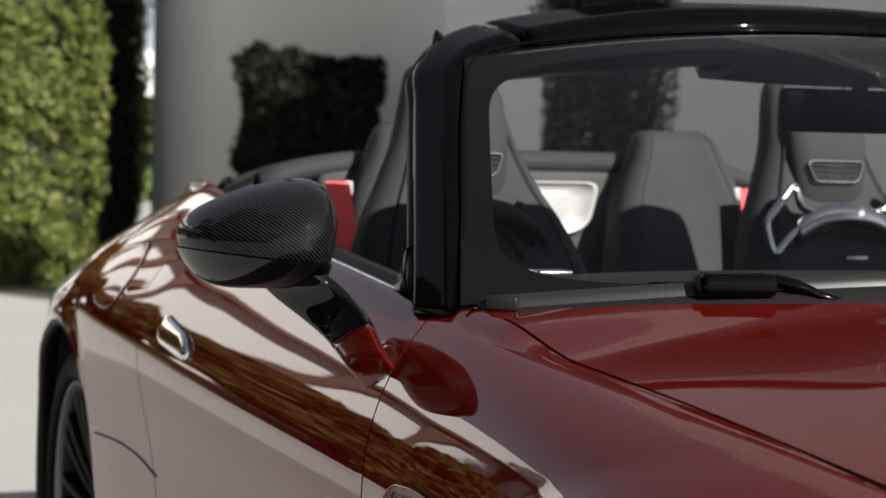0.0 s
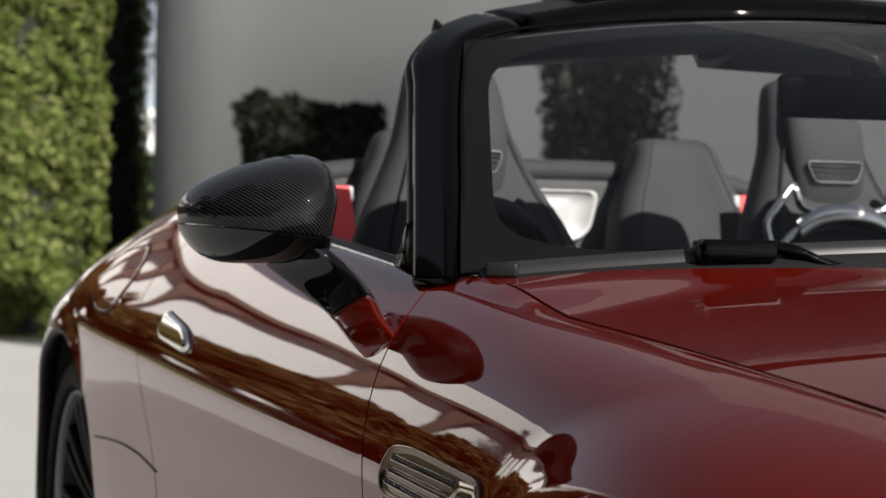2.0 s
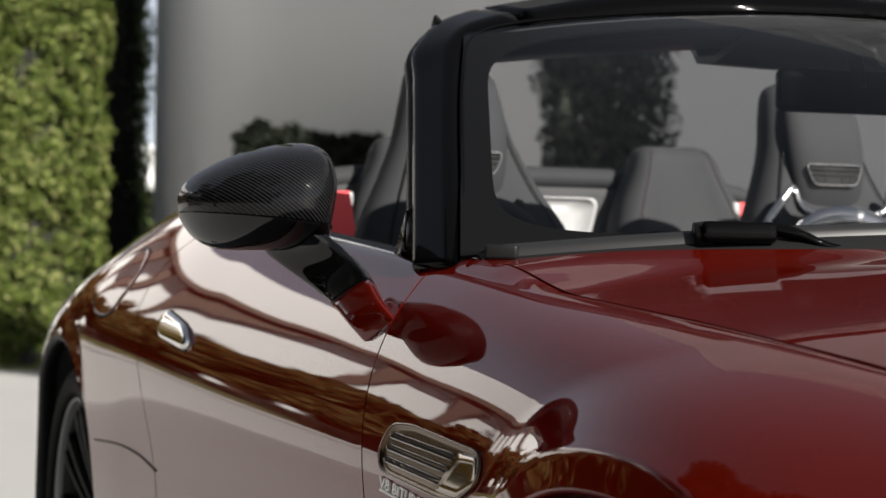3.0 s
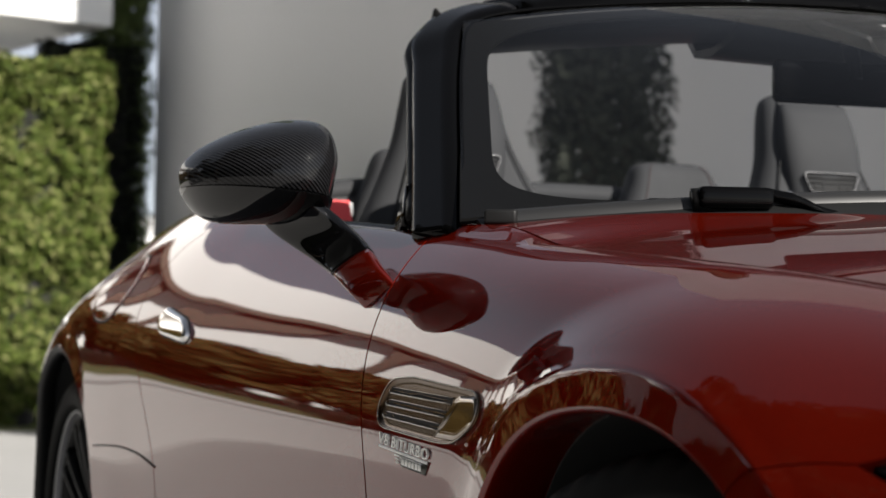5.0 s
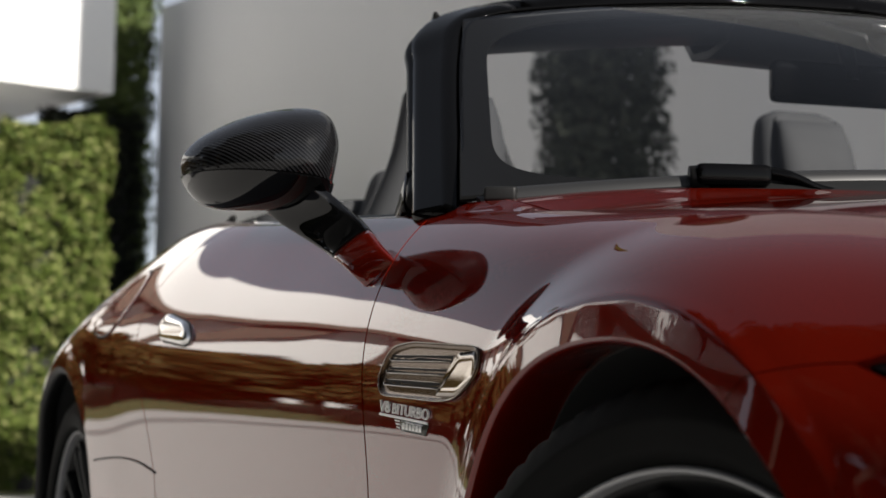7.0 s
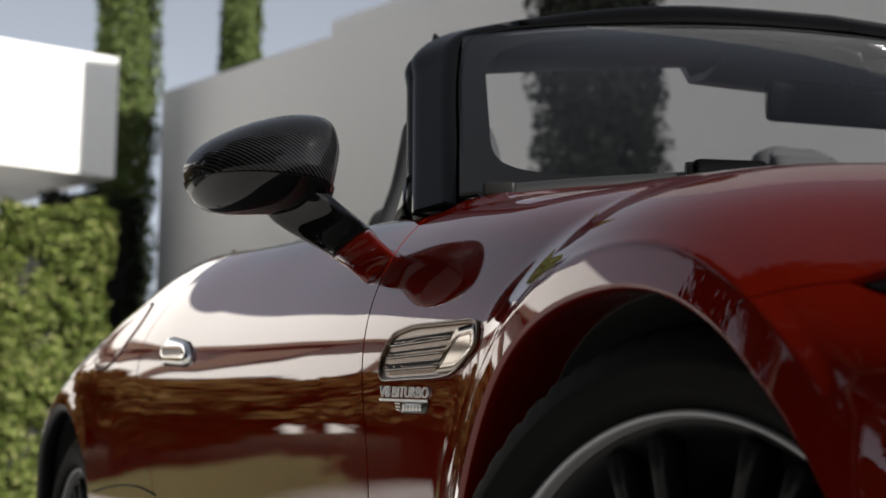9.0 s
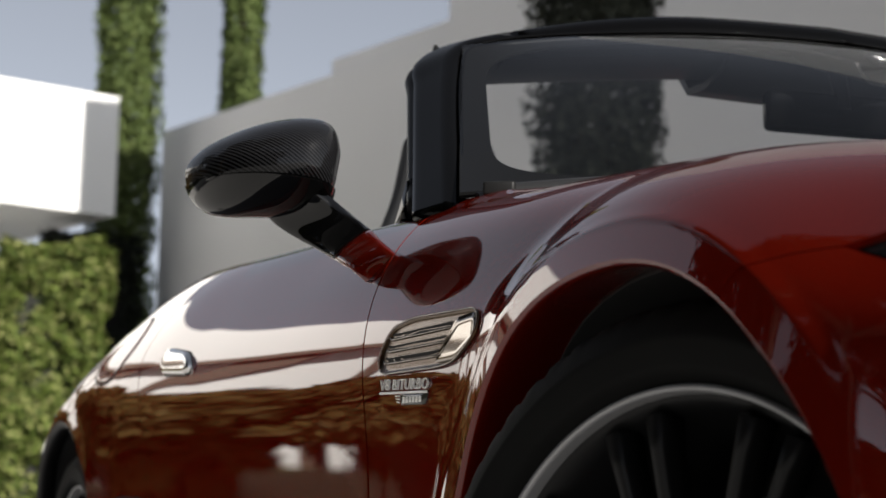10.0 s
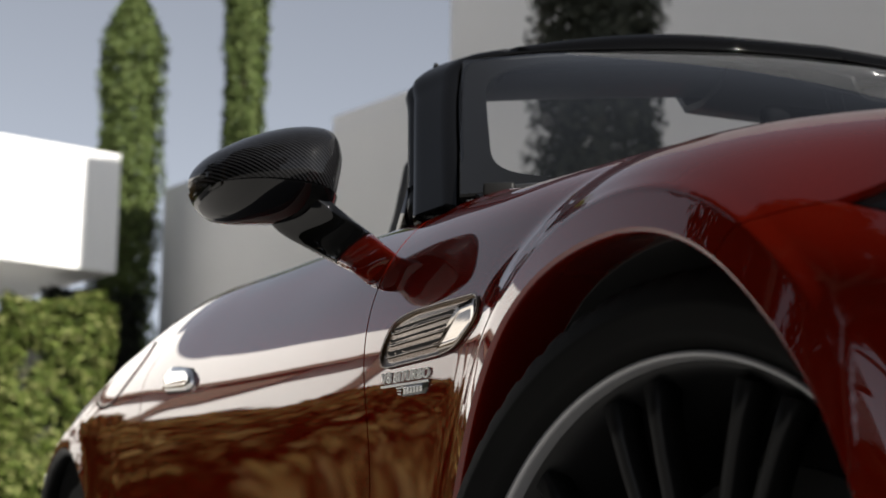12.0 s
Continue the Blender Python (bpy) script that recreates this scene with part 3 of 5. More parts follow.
# hood: from the nose to the foot of the glass, between the inner top edges
rows = []
for i in range(61):
    u = i / 60
    row = []
    for j in range(61):
        s = -1 + 2 * j / 60
        rear = glass_bottom(0.74 * s)
        x_end = rear.x + 0.056 - 0.03 * abs(s) ** 6
        x = 0.93 + (x_end - 0.93) * u
        e = section(x)[0]
        w, z = e[0] - 0.0062, e[1] + scuttle(x)
        back = smoothstep(-0.1, -0.62, x)
        crown = 0.046 * (1 - abs(s) ** (2.6 + 0.5 * back))
        dome = 0.010 * math.exp(-((abs(s) - 0.45) / 0.13) ** 2) * smoothstep(0.9, 0.3, x) * (1 - 0.8 * back)
        row.append((x, s * w, z + crown + dome))
    rows.append(row)
sheet("hood", grid(rows), PAINT, car, (0, 0, 1), 0.012)

for sign in (1, -1):
    rows = [[Vector((x, sign * (-section(x)[0][0] + dy), section(x)[0][1] + scuttle(x) - dz)) for x in np.linspace(0.9, -0.70, 50)] for dy, dz in ((-0.014, 0.010), (0.014, 0.010))]
    sheet("hood_channel", grid(rows), DARK, car, (0, 0, 1), 0.003)

# cowl panel with grey strip, at the foot of the glass
rows = []
for j, (dx, dz) in enumerate(((0.004, -0.002), (0.016, -0.006), (0.032, -0.016), (0.060, -0.040), (0.085, -0.070))):
    rows.append([glass_bottom(y) + Vector((dx, 0, dz)) for y in np.linspace(-0.79, 0.79, 50)])
sheet("cowl_panel", grid(rows), SATIN, car, (0, 0, 1), 0.006, "satin black cowl panel")
strip = Mat("cowl_grey", (0.016, 0.016, 0.0165), 0.42, Specular_IOR_Level=0.3).m
for y0, y1 in ((-0.775, 0.72),):
    rows = []
    for dx, dz in ((0.021, -0.010), (0.019, -0.003), (0.013, 0.003), (0.004, 0.006), (-0.006, 0.003)):
        rows.append([glass_bottom(y) + Vector((dx, 0, dz)) for y in np.linspace(y0, y1, 70)])
    sheet("cowl_strip", grid(rows), strip, car, (1, 0, 1), 0.005, "grey wiper trough strip")
end = box(0, 0, 0, 0.026, 0.040, 0.018, 0.004)
bmesh.ops.rotate(end, verts=end.verts, cent=(0, 0, 0), matrix=Matrix.Rotation(radians(-32), 3, "Z"))
bmesh.ops.translate(end, verts=end.verts, vec=glass_bottom(-0.765) + Vector((0.014, 0, -0.003)))
part("strip_cap", end, SATIN, car)

# painted corners between hood, fender and glass
for sign in (1, -1):
    rows = []
    for u in np.linspace(0, 1, 10):
        x = -0.690 - 0.185 * u
        p = flank(x, 0.0)
        q = glass_bottom(-0.700 - 0.085 * u) + Vector((0.045 - 0.035 * u, 0, -0.020 + 0.004 * u))
        rows.append([Vector((p.x + (q.x - p.x) * t, sign * (p.y + (q.y - p.y) * t), p.z + (q.z - p.z) * t + 0.002 * math.sin(math.pi * t))) for t in np.linspace(0, 1, 8)])
    sheet("cowl_corner", grid(rows), PAINT, car, (0, 0, 1), 0.006)

# ---- fittings on the flank


def on_flank(x, z, lift=0.0):
    """The point of the right flank at (x, z), raised along the surface normal."""
    v = v_at(x, z)
    p = flank(x, v)
    if lift:
        a = flank(x + 0.004, v_at(x + 0.004, z)) - p
        b = flank(x, v_at(x, z + 0.004)) - p
        n = b.cross(a).normalized()
        if n.y > 0:
            n = -n
        p = p + n * lift
    return p


def patch(outline, layers, cap=True, n_in=6):
    """A raised pad on the flank: an outline of (x, z), with (inset, lift) layers from foot to top."""
    cx = sum(p[0] for p in outline) / len(outline)
    cz = sum(p[1] for p in outline) / len(outline)
    hx = max(abs(p[0] - cx) for p in outline)
    hz = max(abs(p[1] - cz) for p in outline)

    def ring_at(inset, lift, f=1.0):
        kx, kz = max(0.02, 1 - inset / hx) * f, max(0.02, 1 - inset / hz) * f
        return [on_flank(cx + (x - cx) * kx, cz + (z - cz) * kz, lift) for x, z in outline]

    rings = [ring_at(inset, lift) for inset, lift in layers]
    last, top = layers[-1]
    for m in range(1, n_in + 1):
        rings.append(ring_at(last, top, 1 - m / (n_in + 0.6)))
    bm = grid(rings, close_v=True)
    bm.verts.ensure_lookup_table()
    m = len(outline)
    ring = [bm.verts[len(bm.verts) - m + j] for j in range(m)]
    hub = bm.verts.new(on_flank(cx, cz, top))
    for j in range(m):
        bm.faces.new((ring[j], ring[(j + 1) % m], hub))
    return oriented(bm, SIDE)


def rounded(points, radius, steps=6):
    """A polygon of (x, z) with rounded corners."""
    out = []
    n = len(points)
    for i in range(n):
        p = np.array(points[i], float)
        a, b = np.array(points[i - 1], float) - p, np.array(points[(i + 1) % n], float) - p
        ra = min(radius, np.linalg.norm(a) * 0.45)
        rb = min(radius, np.linalg.norm(b) * 0.45)
        s, e = p + a / np.linalg.norm(a) * ra, p + b / np.linalg.norm(b) * rb
        for k in range(steps + 1):
            t = k / steps
            out.append(tuple((1 - t) ** 2 * s + 2 * t * (1 - t) * p + t * t * e))
    return out


def dense(points, step):
    """Extra points along a closed outline."""
    out = []
    for i, p in enumerate(points):
        q = points[(i + 1) % len(points)]
        n = max(1, int(math.hypot(q[0] - p[0], q[1] - p[1]) / step))
        out += [(p[0] + (q[0] - p[0]) * k / n, p[1] + (q[1] - p[1]) * k / n) for k in range(n)]
    return out


# door handle: flush chrome bar with a dark gap round it
shape = [(-1.864, 0.830), (-1.846, 0.851), (-1.694, 0.829), (-1.648, 0.806), (-1.656, 0.789), (-1.832, 0.804)]
gap = dense(rounded([(x + 0.003 * (1 if x > -1.76 else -1), z + 0.0022 * (1 if z > 0.82 else -1)) for x, z in shape], 0.02), 0.02)
recess = part("handle_recess", patch(gap, [(0.0, 0.0005), (0.002, 0.001)]), DARK, door_right)
handle = part("door_handle", patch(dense(rounded(shape, 0.02), 0.02), [(0.0, 0.001), (0.001, 0.006), (0.004, 0.009), (0.010, 0.0105), (0.018, 0.011)]), CHROME, door_right, "chrome flush door handle")

# fuel flap: leaf-shaped lid with its shut line
flap_line = dense(rounded([(-2.40, 0.826), (-2.50, 0.888), (-2.46, 0.944), (-2.26, 0.964), (-2.195, 0.905), (-2.25, 0.822)], 0.07), 0.012)
part("flap_gap", patch(flap_line, [(0.0, 0.0007), (0.001, 0.0008)], n_in=12), DARK, quarter_right)
part("fuel_flap", patch(flap_line, [(0.005, 0.0004), (0.0052, 0.0014), (0.008, 0.0020)], n_in=12), PAINT, quarter_right)

# lower seam of the rear quarter
seam = [on_flank(x, z, 0.0006) for x, z in ((-2.30, 0.592), (-2.176, 0.599), (-2.06, 0.602), (-1.93, 0.597), (-1.812, 0.583))]
seam = [Vector(p) for p in spline(seam, 20)]
part("panel_seam", tube(seam, 0.0018, 6), DARK, quarter_right)

# side vent behind the front wheel: frame, fins and bright scoop
vent_shape = [(-0.662, 0.724), (-0.637, 0.757), (-0.570, 0.761), (-0.366, 0.750), (-0.353, 0.722), (-0.405, 0.698), (-0.452, 0.696), (-0.645, 0.704)]
vent_line = dense(rounded(vent_shape, 0.022), 0.012)
fender_vent = part("side_vent", patch(vent_line, [(0.0, 0.0006), (0.0006, 0.0026), (0.0018, 0.0026), (0.0028, 0.0012)], n_in=6), VENT_METAL, car, "bronzed slatted side vent")
for f in (0.22, 0.47, 0.72):
    ends = (-0.624 - 0.014 * f, -0.424 - 0.046 * f)
    line = [(x, (0.757 - 0.026 * (x + 0.637)) * (1 - f) + (0.704 - 0.042 * (x + 0.645)) * f) for x in np.linspace(*ends, 14)]
    rows = [[on_flank(x, z + dz, lift) for x, z in line] for dz, lift in ((0.0030, 0.0026), (0.0016, 0.0012), (-0.0012, 0.0012), (-0.0026, 0.0030))]
    sheet("vent_slot", grid(rows), DARK, fender_vent, SIDE, 0.0005, "dark slot between bronzed slats")
    edge = [on_flank(x, z - 0.0032, 0.0026) for x, z in line[::-1]] + [on_flank(line[0][0] - 0.004, line[0][1], 0.0026)]
    part("slot_edge", tube(edge, 0.0009, 6), SMOKED, fender_vent, "thin bright slot edge")
    part("slat_edge", tube([on_flank(x, z + 0.0036, 0.0024) for x, z in line], 0.0006, 6), SMOKED, fender_vent, "thin bright slat edge")
scoop = dense(rounded([(-0.466, 0.7015), (-0.418, 0.7455), (-0.370, 0.7465), (-0.358, 0.722), (-0.408, 0.7005)], 0.008), 0.012)
part("vent_scoop", patch(scoop, [(0.0, 0.001), (0.001, 0.0035), (0.008, 0.0015)], n_in=4), SMOKED, fender_vent, "polished scoop of the vent")
rim_line = [on_flank(x, z, 0.0034) for x, z in vent_line]
part("vent_rim", tube(rim_line + rim_line[:1], 0.0008, 6), SMOKED, fender_vent, "thin smoked chrome rim")


def lettering(text, size, x0, z0, slope, length, material, parent, depth=0.0016):
    """Raised letters along the flank, from x0 forward."""
    curve = bpy.data.curves.new("letters", "FONT")
    curve.body, curve.size, curve.extrude, curve.space_character = text, size, 0.5, 1.02
    curve.resolution_u = 3
    ob = bpy.data.objects.new("letters", curve)
    mesh = bpy.data.meshes.new_from_object(ob)
    bpy.data.objects.remove(ob)
    bm = bmesh.new()
    bm.from_mesh(mesh)
    bpy.data.meshes.remove(mesh)
    bmesh.ops.subdivide_edges(bm, edges=[e for e in bm.edges if e.calc_length() > size * 0.35], cuts=1)
    xs = [v.co.x for v in bm.verts]
    a, b = min(xs), max(xs)
    zs = [v.co.y for v in bm.verts]
    c, d = min(zs), max(zs)
    for v in bm.verts:
        t = (v.co.x - a) / (b - a)
        up = (v.co.y - c) / (d - c) * size
        x = x0 + t * length + up * 0.12
        v.co = on_flank(x, z0 + slope * t * length + up, 0.0007 if v.co.z < 0 else depth + 0.001)
    return part("badge_lettering", bm, material, parent, "raised chrome lettering", False)


badge = part("badge_bar", grid([[on_flank(x, 0.6835 + dz - 0.062 * (x + 0.645), lift) for x in np.linspace(-0.646, -0.482, 14)] for dz, lift in ((0.0016, 0.0004), (0.0012, 0.0022), (-0.0012, 0.0022), (-0.0016, 0.0004))]), BADGE, car, "chrome bar under raised lettering")
lettering("V8", 0.0125, -0.646, 0.6865, -0.062, 0.035, BADGE, badge, 0.002)
lettering("BITURBO", 0.0118, -0.6005, 0.6838, -0.062, 0.1185, BADGE, badge)
plate = dense([(-0.574, 0.6775), (-0.484, 0.6715), (-0.492, 0.6605), (-0.568, 0.665)], 0.01)
part("badge_plate", patch(plate, [(0.0, 0.0004), (0.0006, 0.002)], n_in=1), BADGE_DARK, badge, "dark enamel plate")
for k in range(6):
    x = -0.562 + 0.0108 * k
    bar = dense([(x, 0.6745 - 0.062 * (x + 0.57)), (x + 0.007, 0.6740 - 0.062 * (x + 0.57)), (x + 0.006, 0.6668 - 0.05 * (x + 0.57)), (x - 0.001, 0.6672 - 0.05 * (x + 0.57))], 0.01)
    part("badge_stroke", patch(bar, [(0.0, 0.0015), (0.0004, 0.0028)], n_in=1), BADGE, badge)
for k in range(3):
    z = 0.6775 - 0.0035 * k
    bar = dense([(-0.592 + 0.003 * k, z), (-0.577, z - 0.001), (-0.576, z - 0.003), (-0.590 + 0.003 * k, z - 0.002)], 0.01)
    part("badge_stroke", patch(bar, [(0.0, 0.0005), (0.0004, 0.002)], n_in=1), BADGE, badge)

# ---- door mirrors


RIM_SHAPE = [(-1.077, 1.018), (-1.062, 1.045), (-1.030, 1.066), (-0.990, 1.082), (-0.935, 1.093), (-0.902, 1.086), (-0.889, 1.050), (-0.891, 1.015), (-0.902, 0.970), (-0.925, 0.960), (-0.990, 0.957), (-1.042, 0.960), (-1.067, 0.982)]
RIM_CURVE = spline(RIM_SHAPE + RIM_SHAPE[:3], 16 * 15 + 1)[15:15 + 13 * 16 + 1]


def mirror_point(a, t):
    """Skin of the mirror housing: a runs round its outline, t from the back rim (0) to the nose (1)."""
    n = len(RIM_CURVE) - 1
    u = (a / (2 * math.pi)) % 1.0 * n
    k = int(u) % n
    p = RIM_CURVE[k] + (RIM_CURVE[k + 1] - RIM_CURVE[k]) * (u - int(u))
    nose = np.array((-0.968, 1.012))
    f, x = math.cos(t * math.pi / 2) ** 0.75, math.sin(t * math.pi / 2) ** 0.95
    q = nose + (p - nose) * f
    q[1] -= 0.014 * x * smoothstep(1.0, 1.10, q[1]) + 0.030 * x * (1 - x) * smoothstep(1.01, 0.965, q[1])
    out = max(0.0, (-0.955 - q[0]) / 0.14)
    low = max(0.0, (1.0 - q[1]) / 0.04)
    return Vector((-1.076 + 0.136 * x - 0.075 * out ** 1.5 - 0.012 * low * x, q[0] + 0.006, q[1] - 0.001))


def mirror_piece(low, high, lift=0.0, inner=None):
    """A slice of the housing between two heights of its sloping joint, cut clean."""
    rows = [[mirror_point(2 * math.pi * i / 120, j / 36 if j < 36 else 0.9999) for i in range(120)] for j in range(37)]
    bm = grid(rows, close_v=True)
    if lift:
        bm.normal_update()
        for v in list(bm.verts):
            v.co += v.normal * lift
    cuts = []
    if low is not None:
        cuts.append(((0, -0.9, low), (0, -0.09, -1)))
    if high is not None:
        cuts.append(((0, -0.9, high), (0, 0.09, 1)))
    if inner is not None:
        cuts.append(((0, inner, 1.0), (0, 1, 0)))
    for at, way in cuts:
        bmesh.ops.bisect_plane(bm, geom=list(bm.verts) + list(bm.edges) + list(bm.faces), plane_co=at, plane_no=way, clear_outer=True)
    return bm


def arm_rings():
    """The mirror's arm: a flat blade from inside the housing down to its long foot on the door."""
    keys = [((-0.968, -0.950, 0.985), (-1.056, -1.000, 0.985), 0.010), ((-0.972, -0.905, 0.959), (-1.058, -0.955, 0.940), 0.012), ((-0.930, -0.876, 0.926), (-0.980, -0.914, 0.892), 0.012), ((-0.832, -0.884, 0.888), (-0.880, -0.909, 0.858), 0.009), ((-0.784, -0.880, 0.863), (-0.832, -0.893, 0.828), 0.003)]
    vals = spline([(*a, *b, t) for a, b, t in keys], 41)
    mids = [(Vector(v[:3]) + Vector(v[3:6])) / 2 for v in vals]
    rings = []
    for i, v in enumerate(vals):
        half = (Vector(v[:3]) - Vector(v[3:6])) / 2
        run = mids[min(i + 1, 40)] - mids[max(i - 1, 0)]
        out = run.cross(half).normalized()
        ring = []
        for k in range(44):
            a = 2 * math.pi * k / 44
            ca, sa_ = math.copysign(abs(math.cos(a)) ** 0.8, math.cos(a)), math.copysign(abs(math.sin(a)) ** 0.40, math.sin(a))
            ring.append(mids[i] + half * ca + out * v[6] * sa_)
        rings.append(ring)
    return rings


def build_mirror(flip):
    side = mirrored if flip else (lambda b: b)
    way = (1, 0, 0.3)
    root = part("side_mirror", side(loft(arm_rings()[:25])), PIANO, car, "black carbon-capped door mirror on an arm")
    part("mirror_arm_base", side(loft(arm_rings()[24:])), PAINT, root, "red painted arm foot")
    sheet("mirror_cap", side(mirror_piece(0.984, None)), CARBON, root, way, 0.004, "woven carbon fibre cap")
    sheet("mirror_shell", side(mirror_piece(None, 0.9835, -0.0012)), PIANO, root, way, 0.004, "gloss black lower shell")
    back = [mirror_point(2 * math.pi * i / 60, 0.0) for i in range(60)]
    centre = sum(back, Vector()) / 60
    rims = [[centre.lerp(p, f) + Vector((dx, 0, 0)) for p in back] for f, dx in ((1.0, 0.0), (0.97, -0.006), (0.93, 0.004))]
    part("mirror_rim", side(grid(rims, close_v=True)), SATIN, root)
    bm = bmesh.new()
    bm.faces.new([bm.verts.new(p) for p in ([centre.lerp(q, 0.935) + Vector((0.003, 0, 0)) for q in back])])
    part("mirror_glass", side(bm), Mat("mirror_silver", (0.9, 0.9, 0.9), 0.01, 1.0).m, root, "mirror glass")
    # smoked indicator strip along the joint, on the outer half
    sheet("turn_signal", side(mirror_piece(0.972, 0.9825, 0.0008, -1.0)), Mat("smoked_lens", (0.16, 0.16, 0.165), 0.05).m, root, way, 0.003, "smoked turn signal strip")
    return root


mirror_right = build_mirror(False)
mirror_left = build_mirror(True)

# belt trim along the door top: black rail with a bright lower edge, and the small corner piece
for sign in (1, -1):
    xs = np.linspace(-0.875, -1.86, 40)
    rail = [flank(x, 0.0) + Vector((0, 0.007, 0.002 - 0.02 * max(0.0, (-1.6 - x) / 0.26))) for x in xs]
    rail = [Vector((p.x, sign * p.y, p.z)) for p in rail]
    part("belt_rail", tube(rail, 0.010, 10, 0.8), BLACK, car, "gloss black belt rail")
    bead = [flank(x, 0.1) + Vector((0, 0, 0.0015)) for x in xs]
    bead = [Vector((p.x, sign * p.y, p.z)) for p in bead]
    part("belt_bead", tube(bead, 0.0022, 6), CHROME, car, "thin bright belt moulding")
    tri = [(-0.955, -0.803, 0.942), (-1.033, -0.798, 0.946), (-0.996, -0.792, 1.010)]
    bm = bmesh.new()
    loops = []
    for dy in (-0.006, 0.006):
        loops.append([bm.verts.new((p[0], sign * (p[1] + dy), p[2])) for p in tri])
    bm.faces.new(loops[0])
    bm.faces.new(loops[1][::-1])
    for k in range(3):
        bm.faces.new((loops[0][k], loops[1][k], loops[1][(k + 1) % 3], loops[0][(k + 1) % 3]))
    bmesh.ops.bevel(bm, geom=list(bm.edges), offset=0.003, segments=2, affect="EDGES")
    part("corner_trim", bm, BLACK, car, "black triangular corner trim")

# ---- wheels


def lathe(profile, n, wobble=None):
    """Rings round the y axis from (radius, y) pairs."""
    rows = []
    for k in range(n):
        a = 2 * math.pi * k / n
        row = []
        for i, (r, y) in enumerate(profile):
            rr = r + (wobble(i, k) if wobble else 0.0)
            row.append((rr * math.cos(a), y, rr * math.sin(a)))
        rows.append(row)
    return grid(rows, close_u=True)


TYRE_PROFILE = [(0.268, 0.10), (0.290, 0.128), (0.325, 0.140), (0.348, 0.128), (0.357, 0.105), (0.360, 0.06), (0.360, 0.042), (0.352, 0.040), (0.352, 0.030), (0.361, 0.028), (0.361, -0.028), (0.352, -0.030), (0.352, -0.040), (0.360, -0.042), (0.360, -0.06), (0.357, -0.105), (0.350, -0.124), (0.346, -0.127), (0.338, -0.134), (0.325, -0.1385), (0.322, -0.1400), (0.318, -0.1390), (0.300, -0.1375), (0.292, -0.134), (0.290, -0.128), (0.280, -0.118), (0.268, -0.10)]


def tread(i, k):
    if 14 <= i <= 17 and k % 4 == 0:
        return -0.004
    return 0.0


SPOKE_TURN = 0.576


def build_wheel(name, x, y, steer, sign, z=0.36):
    """A wheel with tyre, ringed dark alloy rim with twin spokes, hub and brake."""
    wheel = part(name, lathe(TYRE_PROFILE, 240, tread), RUBBER, car, "low-profile tyre on a black alloy wheel")
    part("rim_barrel", lathe([(0.2768, -0.1135), (0.270, -0.111), (0.262, -0.09), (0.245, -0.06), (0.240, 0.02), (0.250, 0.10), (0.270, 0.118)], 96), RIM_DARK, wheel)
    part("rim_ring", lathe([(0.2760, -0.112), (0.2774, -0.122), (0.2788, -0.1272), (0.2830, -0.1270), (0.2846, -0.121), (0.283, -0.112)], 128), RIM_RING, wheel, "bright turned rim edge")
    for k in range(10):
        a0 = 2 * math.pi * k / 10 + SPOKE_TURN
        u = Vector((math.cos(a0), 0, math.sin(a0)))
        v = Vector((-math.sin(a0), 0, math.cos(a0)))
        for d in (-1, 1):
            rings = []
            for f in np.linspace(0, 1, 8):
                half = 0.0085 - 0.0012 * f + 0.004 * max(0.0, f - 0.85) / 0.15
                dish = -0.098 + 0.034 * (1 - f) ** 1.6 - 0.016 * f
                c = u * (0.056 + 0.207 * f) + v * (d * (0.010 + 0.017 * f) + 0.030 * (1 - f)) + Vector((0, dish, 0))
                rings.append([c + v * half + Vector((0, 0.026, 0)), c + v * half + Vector((0, 0.002, 0)), c + v * half * 0.6 + Vector((0, -0.003, 0)), c - v * half * 0.6 + Vector((0, -0.003, 0)), c - v * half + Vector((0, 0.002, 0)), c - v * half + Vector((0, 0.026, 0))])
            part("spoke", loft(rings), RIM_DARK, wheel)
    part("hub_cap", lathe([(0.0005, -0.078), (0.03, -0.078), (0.036, -0.072), (0.05, -0.070), (0.066, -0.062), (0.07, -0.03)], 40), RIM_DARK, wheel)
    part("brake_disc", lathe([(0.08, -0.01), (0.195, -0.01), (0.198, 0.0), (0.195, 0.022), (0.08, 0.022)], 64), Mat("brake_iron", (0.10, 0.10, 0.10), 0.45, 0.8).m, wheel, "dull iron brake disc")
    m = pose(x, y, z, 0, 0, steer)
    if sign > 0:
        m = m @ Matrix.Rotation(math.pi, 4, "Z")
    wheel.matrix_local = m
    return wheel


build_wheel("front_wheel", -0.02, -0.790, 16.0, -1)
build_wheel("front_wheel", -0.02, 0.790, 16.0, 1)
build_wheel("rear_wheel", -2.70, -0.800, 0.0, -1)
build_wheel("rear_wheel", -2.70, 0.800, 0.0, 1)

# underbody, so that no daylight shows below
part("underbody", box(-1.40, 0, 0.32, 4.0, 1.10, 0.28, 0.06), DARK, car)
part("cabin_floor", box(-1.75, 0, 0.46, 1.7, 1.56, 0.06, 0.02), DARK, car)

